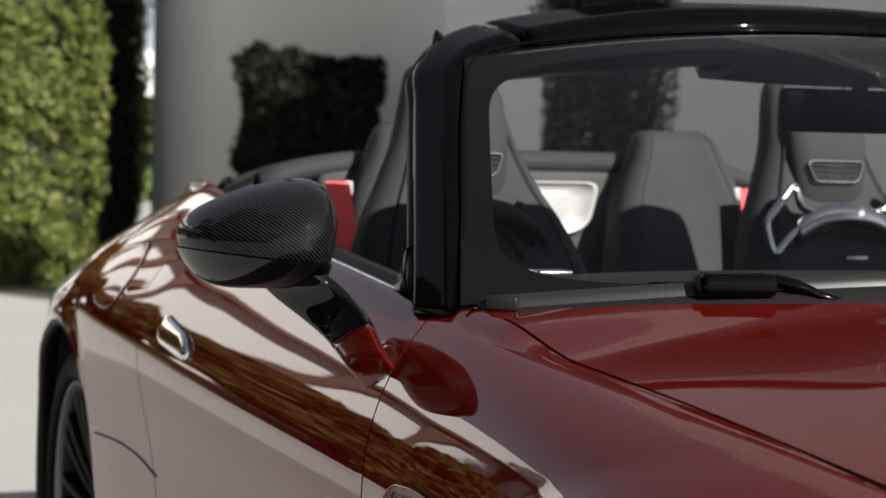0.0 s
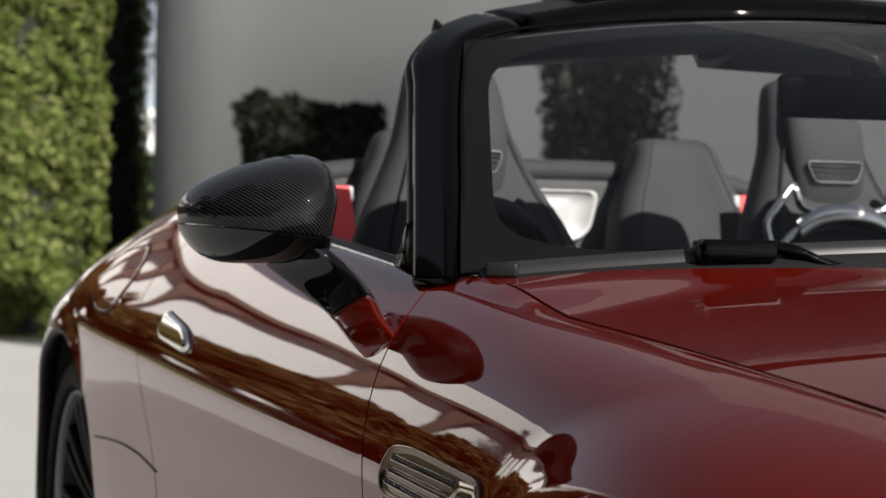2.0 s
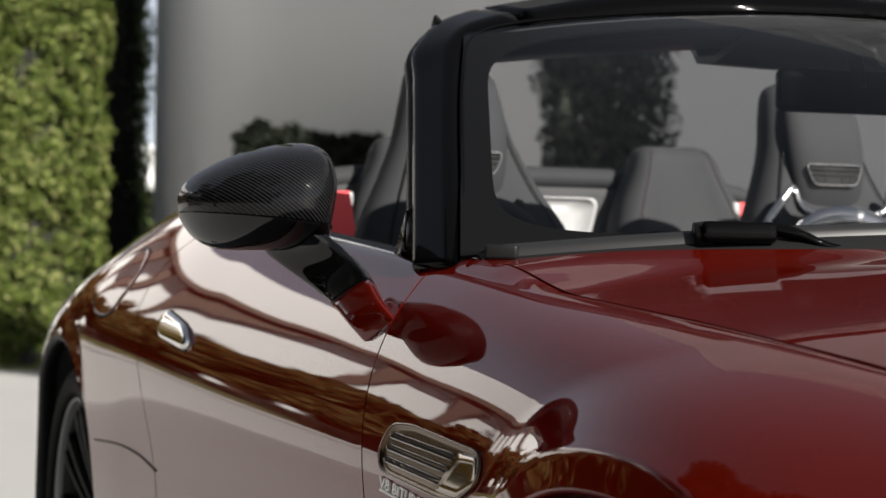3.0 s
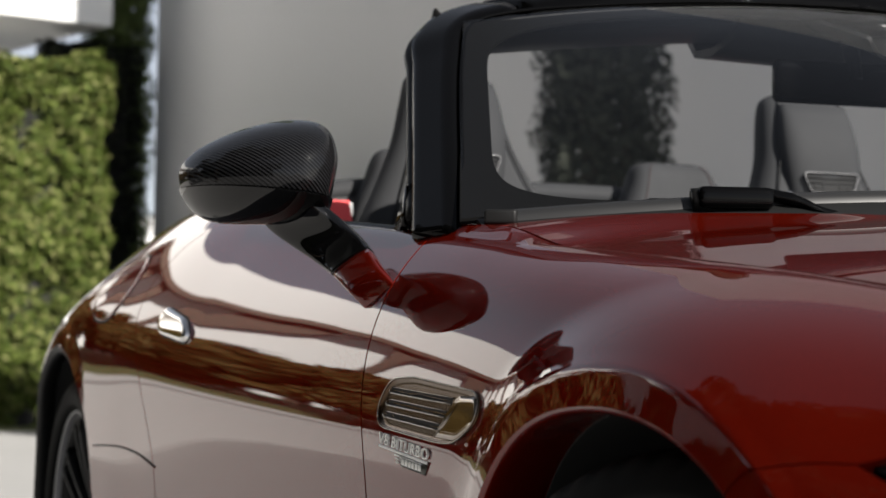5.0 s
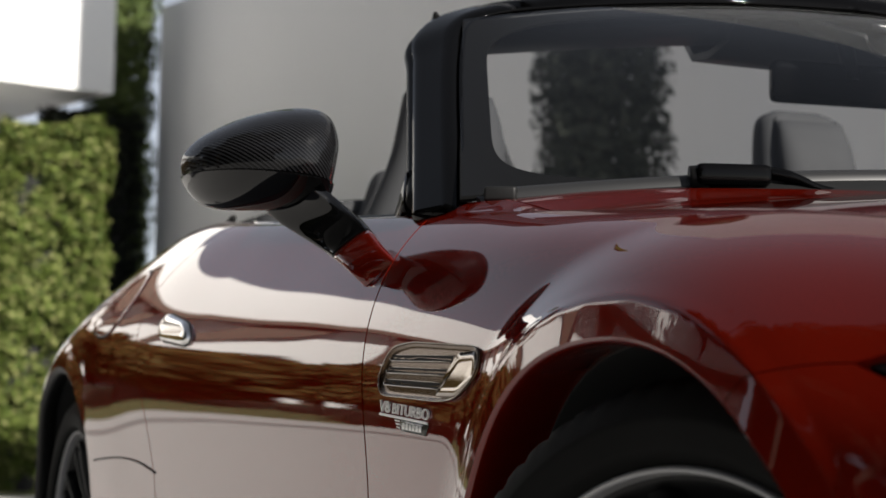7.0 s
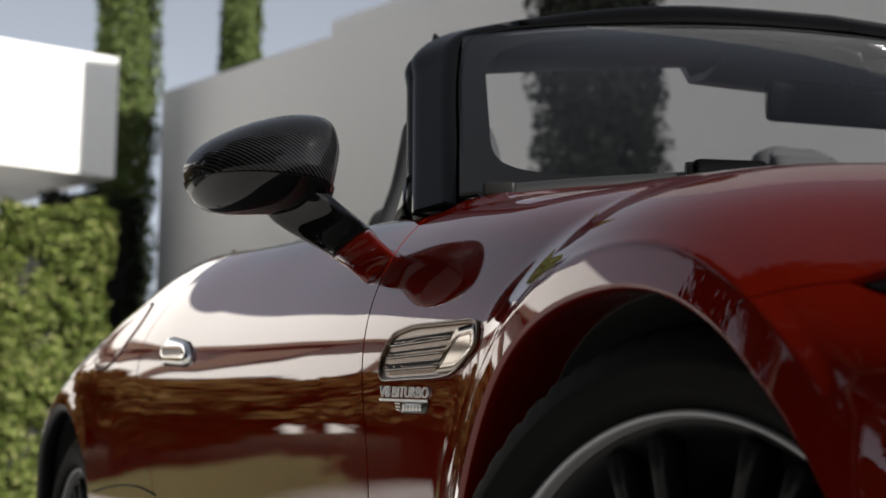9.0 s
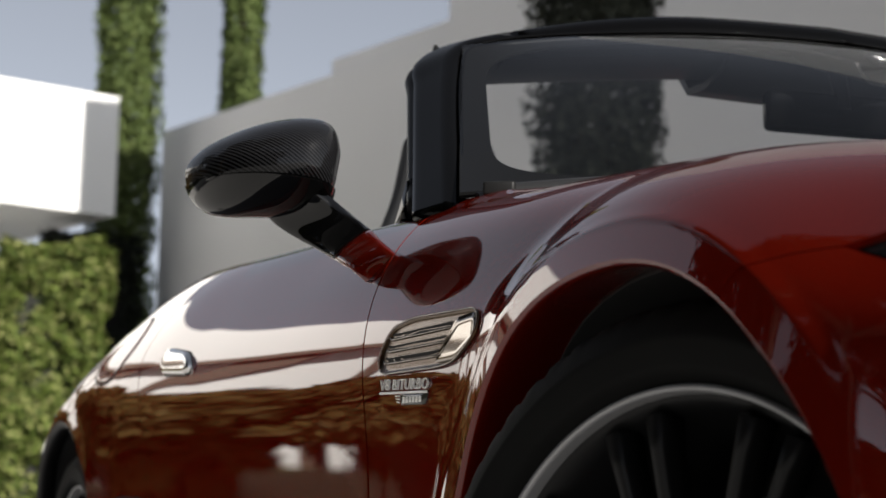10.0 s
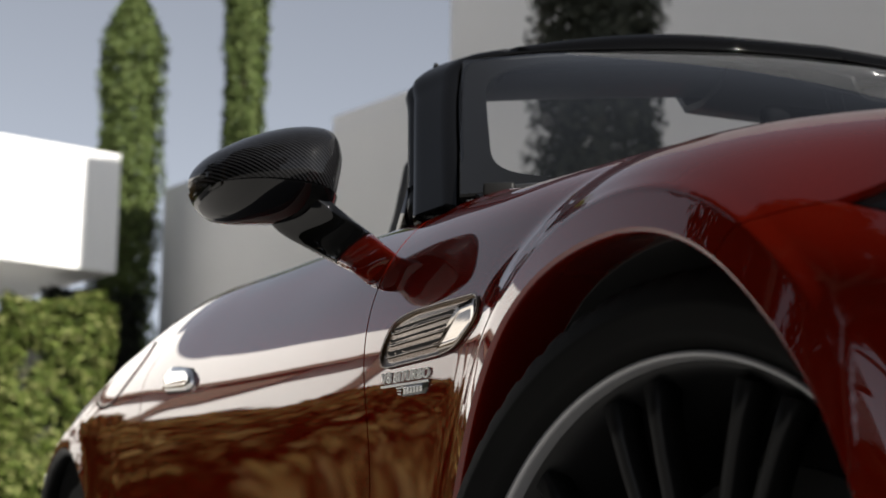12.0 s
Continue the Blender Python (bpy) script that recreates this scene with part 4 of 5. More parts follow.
# ---- cabin
# dashboard: a long soft hood under the glass
rows = []
for dx, z in ((-0.70, 0.86), (-0.72, 0.952), (-0.78, 0.974), (-0.90, 0.978), (-1.02, 0.974), (-1.10, 0.955), (-1.13, 0.90), (-1.12, 0.75)):
    rows.append([(dx - 0.10 * (y / 0.72) ** 2, y, z - 0.030 * (abs(y) / 0.72) ** 4) for y in np.linspace(-0.735, 0.735, 40)])
sheet("dashboard", grid(rows), LEATHER_SOFT, car, (0, 0, 1), 0.01, "black leather dashboard")
for y in (-0.60, 0.60):
    part("dash_vent", box(-0.93 - 0.05, y, 0.973, 0.04, 0.05, 0.008, 0.003), SILVER, car, "silver speaker trim")
# door linings
for sign in (1, -1):
    rows = [[(x, sign * (-(section(x)[0][0]) + dy), section(x)[0][1] + dz) for x in np.linspace(-0.95, -2.0, 30)] for dy, dz in ((0.012, 0.004), (0.030, 0.006), (0.075, -0.006), (0.095, -0.04), (0.10, -0.35))]
    sheet("door_lining", grid(rows), SATIN, car, (0, sign, 0.6), 0.008, "black door lining")


def seat_rings(levels, n=40):
    """Rings of an upholstered back: (z, x centre, half width, half depth, squareness)."""
    vals = spline(levels, 34)
    rings = []
    for z, x, w, d, q in vals:
        e = 2 / q
        ring = []
        for k in range(n):
            a = 2 * math.pi * k / n
            c, s = math.cos(a), math.sin(a)
            yy = w * math.copysign(abs(c) ** e, c)
            xx = d * math.copysign(abs(s) ** e, s)
            xx -= 0.022 * math.exp(-((yy / w) / 0.62) ** 4) * (1 if s > 0 else 0) * min(1, w / 0.15)
            ring.append(Vector((x + xx, yy, z)))
        rings.append(ring)
    return rings


def shifted(bm, y):
    bmesh.ops.translate(bm, verts=bm.verts, vec=(0, y, 0))
    return bm


def front_seat(y):
    levels = [(0.52, -1.66, 0.220, 0.10, 3.2), (0.72, -1.73, 0.228, 0.10, 3.2), (0.90, -1.82, 0.200, 0.092, 3.0), (1.00, -1.865, 0.174, 0.082, 3.0), (1.08, -1.90, 0.138, 0.07, 2.8), (1.16, -1.925, 0.108, 0.058, 2.8), (1.24, -1.945, 0.096, 0.05, 2.8), (1.285, -1.955, 0.084, 0.042, 2.6), (1.302, -1.958, 0.052, 0.022, 2.4)]
    if y < 0:  # broader shoulders on the passenger's side
        levels = [(z, x, w + float(np.interp(z, (0.9, 1.0, 1.16, 1.24, 1.28), (0.028, 0.020, 0.007, -0.003, -0.004))), d, q) for z, x, w, d, q in levels]
    drop, tuck = (0.042, 0.040) if y < 0 else (0.0, 0.0)
    seat = part("front_seat", shifted(loft(seat_rings(levels)), y), LEATHER, car, "black leather sports seat back")
    # same loops on both seats; the passenger's darker copy carries their shade
    loop_metal, loop_look = (SILVER, "polished flat") if y > 0 else (SLAT_SHADED_METAL, "shade-coloured")
    part("seat_cushion", shifted(box(-1.42, 0, 0.52, 0.52, 0.50, 0.16, 0.05, 3), y), LEATHER_SOFT, seat)
    # head pad, proud of the back, with its air vent
    pad = []
    for f in np.linspace(0, 1, 12):
        z = 1.042 + 0.233 * f
        w = 0.046 + 0.038 * math.sin(math.pi * min(1, f * 0.72 + 0.10)) ** 0.7
        d = 0.046 * (math.sin(math.pi * min(0.97, max(0.03, f)))) ** 0.45
        ring = []
        for k in range(28):
            a = 2 * math.pi * k / 28
            c, s = math.cos(a), math.sin(a)
            ring.append(Vector((-1.872 - 0.045 * f + 0.012 + d * math.copysign(abs(s) ** 0.6, s), w * math.copysign(abs(c) ** 0.6, c), z)))
        pad.append(ring)
    part("head_pad", shifted(loft(pad), y), LEATHER, seat, "black leather head pad")
    zc, xc = 1.117, -1.8275
    frame_pts = rounded([(-0.062, 0.020), (0.062, 0.020), (0.046, -0.019), (-0.046, -0.019)], 0.012)
    ring = [Vector((xc - 0.12 * dz, y + dy, zc + dz)) for dy, dz in frame_pts]
    part("vent_frame", tube(ring + ring[:2], 0.0014, 8), VENT_RIM, seat, "satin metal neck vent frame")
    bm = bmesh.new()
    bm.faces.new([bm.verts.new(p + Vector((-0.004, 0, 0))) for p in ring])
    part("vent_mouth", bm, DARK, seat)
    for k in (-1, 0, 1):
        half = 0.056 - 0.004 * (1 - k)
        part("vent_slat", tube([(xc - 0.004, y - half, zc + 0.010 * k), (xc - 0.004, y + half, zc + 0.010 * k)], 0.0016, 6), SLAT_SHADED_METAL, seat)
    for k in (-2, -1, 1, 2):
        part("vent_slat", tube([(xc - 0.003, y + 0.018 * k, zc - 0.017), (xc - 0.004, y + 0.018 * k, zc + 0.004)], 0.0013, 6), SLAT_SHADED_METAL, seat)
    # bright bridge and side loops under the head pad
    for sd in (-1, 1):
        loop = [(0.066, 1.040), (0.094, 1.052), (0.106, 1.088), (0.126, 1.070), (0.150, 1.044), (0.170, 1.018), (0.166, 0.988), (0.155, 0.961), (0.134, 0.980), (0.108, 1.002), (0.070, 1.014), (0.030, 1.012)]
        pts = spline([(dy - tuck * smoothstep(0.03, 0.15, dy), z - drop * smoothstep(0.03, 0.11, dy)) for dy, z in loop], 60)
        rows = [[], [], [], []]
        for i, (dy, z) in enumerate(pts):
            q, r = pts[max(i - 1, 0)], pts[min(i + 1, 59)]
            t = np.array((r[0] - q[0], r[1] - q[1]))
            t = t / (np.linalg.norm(t) + 1e-9)
            nx = np.array((-t[1], t[0]))
            x = -1.800 - 0.16 * (z - 1.03) + 0.014
            for k, (off, lift) in enumerate(((-0.0085, -0.006), (-0.0055, 0.0), (0.0055, 0.0), (0.0085, -0.006))):
                rows[k].append((x + lift, y + sd * (dy + nx[0] * off), z + nx[1] * off))
        sheet("seat_loop", grid(rows), loop_metal, seat, (1, 0, 0), 0.004, loop_look + " seat side loop")
    rows = []
    for dz, dx in ((0.028, 0.0), (0.018, 0.014), (0.0, 0.018), (-0.016, 0.012), (-0.026, 0.0)):
        rows.append([(-1.790 + dx, y + u, 1.030 + dz - 0.02 * (u / 0.1) ** 2 - 0.012 * (u / 0.1) ** 4) for u in np.linspace(-0.105, 0.105, 24)])
    sheet("seat_bridge", grid(rows), loop_metal, seat, (1, 0, 0), 0.006, loop_look + " seat bridge")
    part("seat_tag", box(-1.748, y, 0.955, 0.004, 0.046, 0.010, 0.001), SILVER, seat, "small metal seat tag")
    for sd in (-1, 1):
        line = [Vector((x + d * 0.78 + 0.004, y + sd * w * 0.80, z)) for z, x, w, d, q in spline(levels[2:8], 24)]
        part("seat_seam", tube(line, 0.0018, 5), SATIN, seat)
    return seat


front_seat(-0.388)
front_seat(0.358)


def rear_seat(y):
    levels = [(0.60, -2.26, 0.22, 0.08, 3.4), (0.80, -2.32, 0.20, 0.08, 3.4), (0.95, -2.36, 0.172, 0.075, 3.4), (1.05, -2.385, 0.150, 0.068, 3.4), (1.13, -2.405, 0.112, 0.06, 3.4), (1.175, -2.415, 0.094, 0.052, 3.4), (1.193, -2.42, 0.080, 0.038, 3.2), (1.199, -2.42, 0.060, 0.02, 3.0)]
    seat = part("rear_seat", shifted(loft(seat_rings(levels)), y), LEATHER, car, "small black leather rear seat back")
    for sd in (-1, 1):
        line = [Vector((x + d * 0.80 + 0.004, y + sd * w * 0.74, z)) for z, x, w, d, q in spline(levels[1:7], 20)]
        part("seat_stitch", tube(line, 0.0009, 5), STITCH, seat, "dark stitching")
    part("seat_cushion", shifted(box(-2.12, 0, 0.58, 0.34, 0.42, 0.14, 0.04, 3), y), LEATHER_SOFT, seat)
    return seat


rear_seat(-0.285)
rear_seat(0.307)

# bulkhead with speaker between the rear seats
part("bulkhead", box(-2.50, 0, 0.98, 0.08, 0.96, 0.26, 0.02, 3), PANEL_GREY, car, "grey rear bulkhead panel")
outline = rounded([(-0.165, 0.052), (0.165, 0.052), (0.145, -0.035), (0.10, -0.056), (-0.10, -0.056), (-0.145, -0.035)], 0.025)
rings = []
for f, dx in ((1.06, 0.0), (1.05, 0.012), (1.0, 0.013), (0.98, 0.006), (0.6, 0.010), (0.3, 0.012), (0.05, 0.012)):
    rings.append([Vector((-2.455 + dx, dy * f - 0.024, 1.030 + dz * f)) for dy, dz in outline])
speaker = part("speaker_grille", grid(rings, close_v=True), GRILLE, car, "bright perforated speaker grille")
disc = lathe([(0.002, 0.0), (0.02, 0.0), (0.024, 0.004)], 30)
for v in disc.verts:
    v.co = Vector((-2.440 + 0.002 - v.co.y * 0.5, v.co.x - 0.024, v.co.z + 1.035))
part("speaker_centre", disc, SILVER, speaker)

def deck_z(x, y):
    """Height of the rear deck between the flanks."""
    e = section(x)[0]
    w = e[0]
    mid = 1.152 - 0.08 * (max(0.0, -2.5 - x) / 1.14) ** 1.6
    k = min(1.0, abs(y) / w)
    return mid + (e[1] - mid) * k ** 4


def deck_rows(x0, x1, nx, fade=0.0):
    return [[(x, s * (section(x)[0][0] - GAP * 2), deck_z(x, s * (section(x)[0][0] - GAP * 2)) - fade) for s in np.linspace(-1, 1, 41)] for x in np.linspace(x0, x1, nx)]


part("cross_bar", loft([[Vector((-2.492 + 0.036 * math.cos(a), y, deck_z(-2.56, y) - 0.026 + 0.026 * math.sin(a))) for a in (2 * math.pi * k / 14 for k in range(14))] for y in np.linspace(-0.60, 0.60, 30)]), LEATHER, car, "padded dark bulkhead top")
sheet("roof_cover", grid(deck_rows(-2.520, -3.15, 20, 0.002)), LEATHER_SOFT, car, (0, 0, 1), 0.012, "dark grey folded-roof cover")
sheet("boot_lid", grid(deck_rows(-3.158, -3.78, 20)), PAINT, car, (0, 0, 1), 0.012)
for sign in (1, -1):
    line = [Vector((x, sign * (section(x)[0][0] - 0.03), deck_z(x, section(x)[0][0] - 0.03) + 0.001)) for x in np.linspace(-2.38, -2.9, 20)]
    part("deck_seal", tube(line, 0.007, 8), SATIN, car)
    # red seat belt with bright guide
    tuck = 0.0 if sign > 0 else 0.068
    rows = [[(-2.28 + 0.01 * k, sign * (-0.520 + tuck + 0.050 * u + 0.012 * k / 6), 1.078 - 0.030 * k) for u in np.linspace(0, 1, 4)] for k in range(9)]
    sheet("seat_belt", grid(rows), BELT_RED, car, (1, 0, 0.3), 0.003, "bright red seat belt webbing")
    part("belt_guide", box(-2.34, sign * (-0.455 + 0.4 * tuck), 1.064, 0.016, 0.022, 0.032, 0.007), GRILLE, car, "bright belt guide")
    # pads that fill the corners beside the rear seats
    rows = [[(x, sign * y, z) for x in np.linspace(-2.15, -2.58, 8)] for y, z in ((-0.76, 1.02), (-0.70, 1.036), (-0.60, 1.03), (-0.545, 0.99), (-0.54, 0.75))]
    sheet("side_pad", grid(rows), SATIN, car, (0, sign, 0.5), 0.01)
for sign in (1, -1):
    lip_line = spline([(-3.74, sign * -0.42, 1.005), (-3.62, sign * -0.47, 1.036), (-3.45, sign * -0.50, 1.046), (-3.28, sign * -0.52, 1.046), (-3.16, sign * -0.54, 1.036)], 24)
    part("boot_edge", tube([Vector(p) for p in lip_line], [0.010] + [0.022] * 22 + [0.010], 10), PAINT, car, "raised red boot lid edge")
part("deck_stud", tube([(-2.56, -0.012, 1.148), (-2.56, -0.012, 1.160), (-2.56, -0.012, 1.166)], [0.004, 0.006, 0.003], 8), SATIN, car)

# inner header trim, sun visors, mirror and sensor housing
rows = []
for dx, dz in ((0.005, -0.012), (-0.03, -0.022), (-0.10, -0.026), (-0.17, -0.020), (-0.205, 0.0)):
    rows.append([glass_top(y) + Vector((dx, 0, dz)) for y in np.linspace(-0.585, 0.585, 40)])
sheet("header_trim", grid(rows), SATIN, car, (0, 0, -1), 0.008, "black header lining")
for y0, y1 in ((-0.56, -0.17), (0.17, 0.56)):
    rows = []
    for dx, dz in ((-0.015, -0.026), (-0.05, -0.037), (-0.11, -0.043), (-0.155, -0.035)):
        rows.append([glass_top(y) + Vector((dx, 0, dz - 0.004 * math.sin(math.pi * (y - y0) / (y1 - y0)))) for y in np.linspace(y0, y1, 20)])
    sheet("sun_visor", grid(rows), SATIN, car, (0, 0, -1), 0.014, "black sun visor")
rows = []
for dx, dz in ((-0.004, -0.020), (-0.035, -0.052), (-0.10, -0.066), (-0.155, -0.062), (-0.19, -0.025)):
    rows.append([glass_top(y) + Vector((dx, 0, dz - 0.010 * (1 - (y / 0.20) ** 2))) for y in np.linspace(-0.20, 0.20, 24)])
sheet("roof_console", grid(rows), SATIN, car, (0, 0, -1), 0.012, "black overhead console")
rows = []
for f in np.linspace(0, 1, 10):
    half = 0.115 - 0.055 * f ** 0.8
    rows.append([glass_point(s * half / 0.66, 0.985 - 0.20 * f, -0.012 - 0.030 * (1 - (2 * abs(u - 0.5)) ** 3)) for u, s in ((k / 12, -1 + 2 * k / 12) for k in range(13))])
sheet("sensor_housing", grid(rows), SATIN, car, (1, 0, 1), 0.006, "black camera housing behind the glass")
lens = rounded([(-0.018, 0.016), (0.018, 0.016), (0.014, -0.016), (-0.014, -0.016)], 0.008)
ring = [glass_point((0.006 + a) / 0.66, 0.86 + b / 0.66, -0.010) for a, b in lens]
part("camera_frame", tube(ring + ring[:2], 0.004, 8), SILVER, car, "grey frame of the windshield camera")
part("mirror_stem", tube([(-1.185, -0.01, 1.285), (-1.175, -0.01, 1.25), (-1.165, -0.01, 1.215)], [0.016, 0.013, 0.012], 10), SATIN, car)
body = box(0, 0, 0, 0.030, 0.255, 0.066, 0.014, 3)
bmesh.ops.rotate(body, verts=body.verts, cent=(0, 0, 0), matrix=Matrix.Rotation(radians(-5), 3, "Z"))
bmesh.ops.translate(body, verts=body.verts, vec=(-1.178, -0.012, 1.208))
rear_view = part("rear_view_mirror", body, BLACK, car, "black rear-view mirror")

# wiper: pivot block and arm lying along the trough
blk = box(0, 0, 0, 0.05, 0.092, 0.026, 0.009, 3)
bmesh.ops.rotate(blk, verts=blk.verts, cent=(0, 0, 0), matrix=Matrix.Rotation(radians(-15), 3, "Z"))
bmesh.ops.translate(blk, verts=blk.verts, vec=(-0.652, -0.502, 0.978))
wiper = part("wiper", blk, BLACK, car, "black windshield wiper")
part("wiper_knuckle", tube([(-0.662, -0.552, 0.974), (-0.656, -0.532, 0.976)], 0.015, 12), SATIN, wiper)
arm = [(-0.640, -0.462, 0.984), (-0.622, -0.430, 0.976), (-0.612, -0.395, 0.962), (-0.600, -0.33, 0.958), (-0.575, -0.15, 0.962), (-0.565, 0.10, 0.968)]
part("wiper_arm", tube([Vector(p) for p in spline(arm, 30)], [0.011] * 6 + [0.009] * 24, 8, 0.7), BLACK, wiper)

# ---------------------------------------------------------------- houses and plants behind the car
U = Vector((0.959, 0.284, 0))   # along the grey wall, towards the car
N = Vector((0.284, -0.959, 0))  # out of the grey wall


def slab(name, corner, along, length, out, depth, z0, z1, material, parent=None, label="", bevel=0.015):
    """A block of wall from a corner, running along one way and back from its face."""
    bm = box(0, 0, 0, 1, 1, 1)
    a, o = Vector(along).normalized() * length, -Vector(out).normalized() * depth
    c = Vector((*corner, 0))
    for v in bm.verts:
        p = c + a * (v.co.x + 0.5) + o * (v.co.y + 0.5)
        v.co = (p.x, p.y, z0 + (z1 - z0) * (v.co.z + 0.5))
    bmesh.ops.bevel(bm, geom=list(bm.edges), offset=bevel, segments=2, affect="EDGES")
    return part(name, bm, material, parent, label, False)


villa = thing("white_villa", "white rendered flat-roofed modern villa in shade behind the car", "house")
# long grey wall with a stepped parapet
slab("wall", (-18.29, 2.494), U, 5.2, N, 0.4, 0.0, 4.90, GREY_WALL, villa)
# tall facade that stands forward
F = Vector((0.924, 0.383, 0))
FN = Vector((0.383, -0.924, 0))
slab("wall", (-12.75, 3.60), F, 7.0, FN, 6.0, 0.0, 8.7, GREY_WALL, villa)
# unseen blocks added to keep the sun off the cypress and shrub
slab("shade_block", (-5.5, 4.5), F, 6.0, FN, 5.0, 0.0, 7.4, GREY_WALL, villa)
slab("shade_block", (-5.9, 6.05), F, 6.0, FN, 4.0, 7.42, 9.2, GREY_WALL, villa)
slab("upper_wall", (-15.35, 3.42), U, 2.6, N, 0.35, 4.90, 5.06, GREY_WALL, villa)

house = thing("far_villa", "sunlit white cantilevered villa above a hedge", "house")
END = Vector((-17.70, 1.90, 0))
LONG = 15.0
BLOCK = 2.3
c = END + N * BLOCK
slab("upper_storey", (c.x, c.y), -N, BLOCK, U, 4.5, 3.87, 5.06, WHITE_WALL, house)
c = END + N * LONG
slab("canopy", (c.x, c.y), -N, LONG - BLOCK - 0.01, U, 4.5, 4.42, 5.30, WHITE_WALL, house)
c = END + N * LONG - U * 1.5
slab("wall", (c.x, c.y), -N, LONG - 0.9, U, 2.6, 0.0, 3.87, WHITE_WALL, house)
c = END + N * LONG - U * 0.42
slab("wall", (c.x, c.y), -N, LONG - BLOCK - 0.05, U, 0.9, 0.0, 4.42, WHITE_WALL, house)
# pergola along the canopy: bronze beam and flared posts
BRONZE = Mat("bronze_paint", (0.10, 0.062, 0.040), 0.6)
BRONZE.colour(BRONZE.mix(BRONZE.noise(5.0), (0.08, 0.05, 0.033), (0.13, 0.08, 0.05)))
BRONZE = BRONZE.m
c = END + N * LONG + U * 0.05
slab("beam", (c.x, c.y), -N, LONG - 2.6, U, 0.12, 4.30, 4.41, BRONZE, house)
for k in range(7):
    p = END + N * (2.74 + 1.15 * k) - U * 0.10
    rings = []
    for f in np.linspace(0, 1, 10):
        half = 0.075 + 0.20 * max(0.0, (f - 0.84) / 0.16) ** 1.3
        z = 4.30 * f
        rings.append([p + N * half + Vector((0, 0, z)), p - N * half + Vector((0, 0, z)), p - N * half - U * 0.12 + Vector((0, 0, z)), p + N * half - U * 0.12 + Vector((0, 0, z))])
    part("post", loft(rings), BRONZE, house, "", False)

HEDGE = make_foliage("hedge_leaf", (0.030, 0.048, 0.009), (0.115, 0.150, 0.030), (0.30, 0.30, 0.12))
CYPRESS = make_foliage("cypress_leaf", (0.050, 0.072, 0.020), (0.085, 0.115, 0.036), (0.14, 0.17, 0.06))
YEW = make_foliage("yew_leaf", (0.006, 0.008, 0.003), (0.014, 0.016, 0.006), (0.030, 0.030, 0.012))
OLIVE = make_foliage("olive_leaf", (0.055, 0.036, 0.010), (0.110, 0.070, 0.020), (0.17, 0.12, 0.04))
# near-black leaves: deep shade is put into the colour
SHADE_SHRUB = make_foliage("shaded_shrub_leaf", (0.008, 0.010, 0.007), (0.013, 0.016, 0.010), (0.019, 0.023, 0.014))
# darker, greyer copy of CYPRESS: the tree's shade is in the colour
SHADE_CYPRESS = make_foliage("cypress_shaded_leaf", (0.030, 0.034, 0.025), (0.044, 0.048, 0.036), (0.058, 0.062, 0.047))
BARK = Mat("bark", (0.10, 0.075, 0.055), 0.9)
BARK.bump(BARK.noise(30.0, 4.0, 0.6, (1, 1, 0.2)), 0.6, 0.02)
BARK = BARK.m
rng = np.random.default_rng(7)


def leaves(points, normals, size, spread=0.8):
    """One mesh of small folded leaves at the given points."""
    n = len(points)
    jit = rng.normal(0, spread, (n, 3))
    nn = normals + jit
    nn /= np.linalg.norm(nn, axis=1, keepdims=True) + 1e-9
    t = np.cross(nn, rng.normal(0, 1, (n, 3)))
    t /= np.linalg.norm(t, axis=1, keepdims=True) + 1e-9
    b = np.cross(nn, t)
    s = size * rng.uniform(0.55, 1.25, (n, 1))
    verts = np.stack([points - t * s, points + b * s * 0.45 + nn * s * 0.12, points + t * s, points - b * s * 0.45 + nn * s * 0.12], 1).reshape(-1, 3)
    faces = np.arange(4 * n).reshape(-1, 4)
    return verts, faces


def leaf_part(name, verts, faces, material, parent, label=""):
    data = bpy.data.meshes.new(name)
    data.from_pydata(verts.tolist(), [], faces.tolist())
    data.materials.append(material)
    ob = new(name, data)
    ob.parent = parent
    return tagged(ob, label)


def lumps(p, scale, seed=0.0):
    return np.array([noise.noise(Vector((q[0] * scale + seed, q[1] * scale, q[2] * scale))) for q in p])


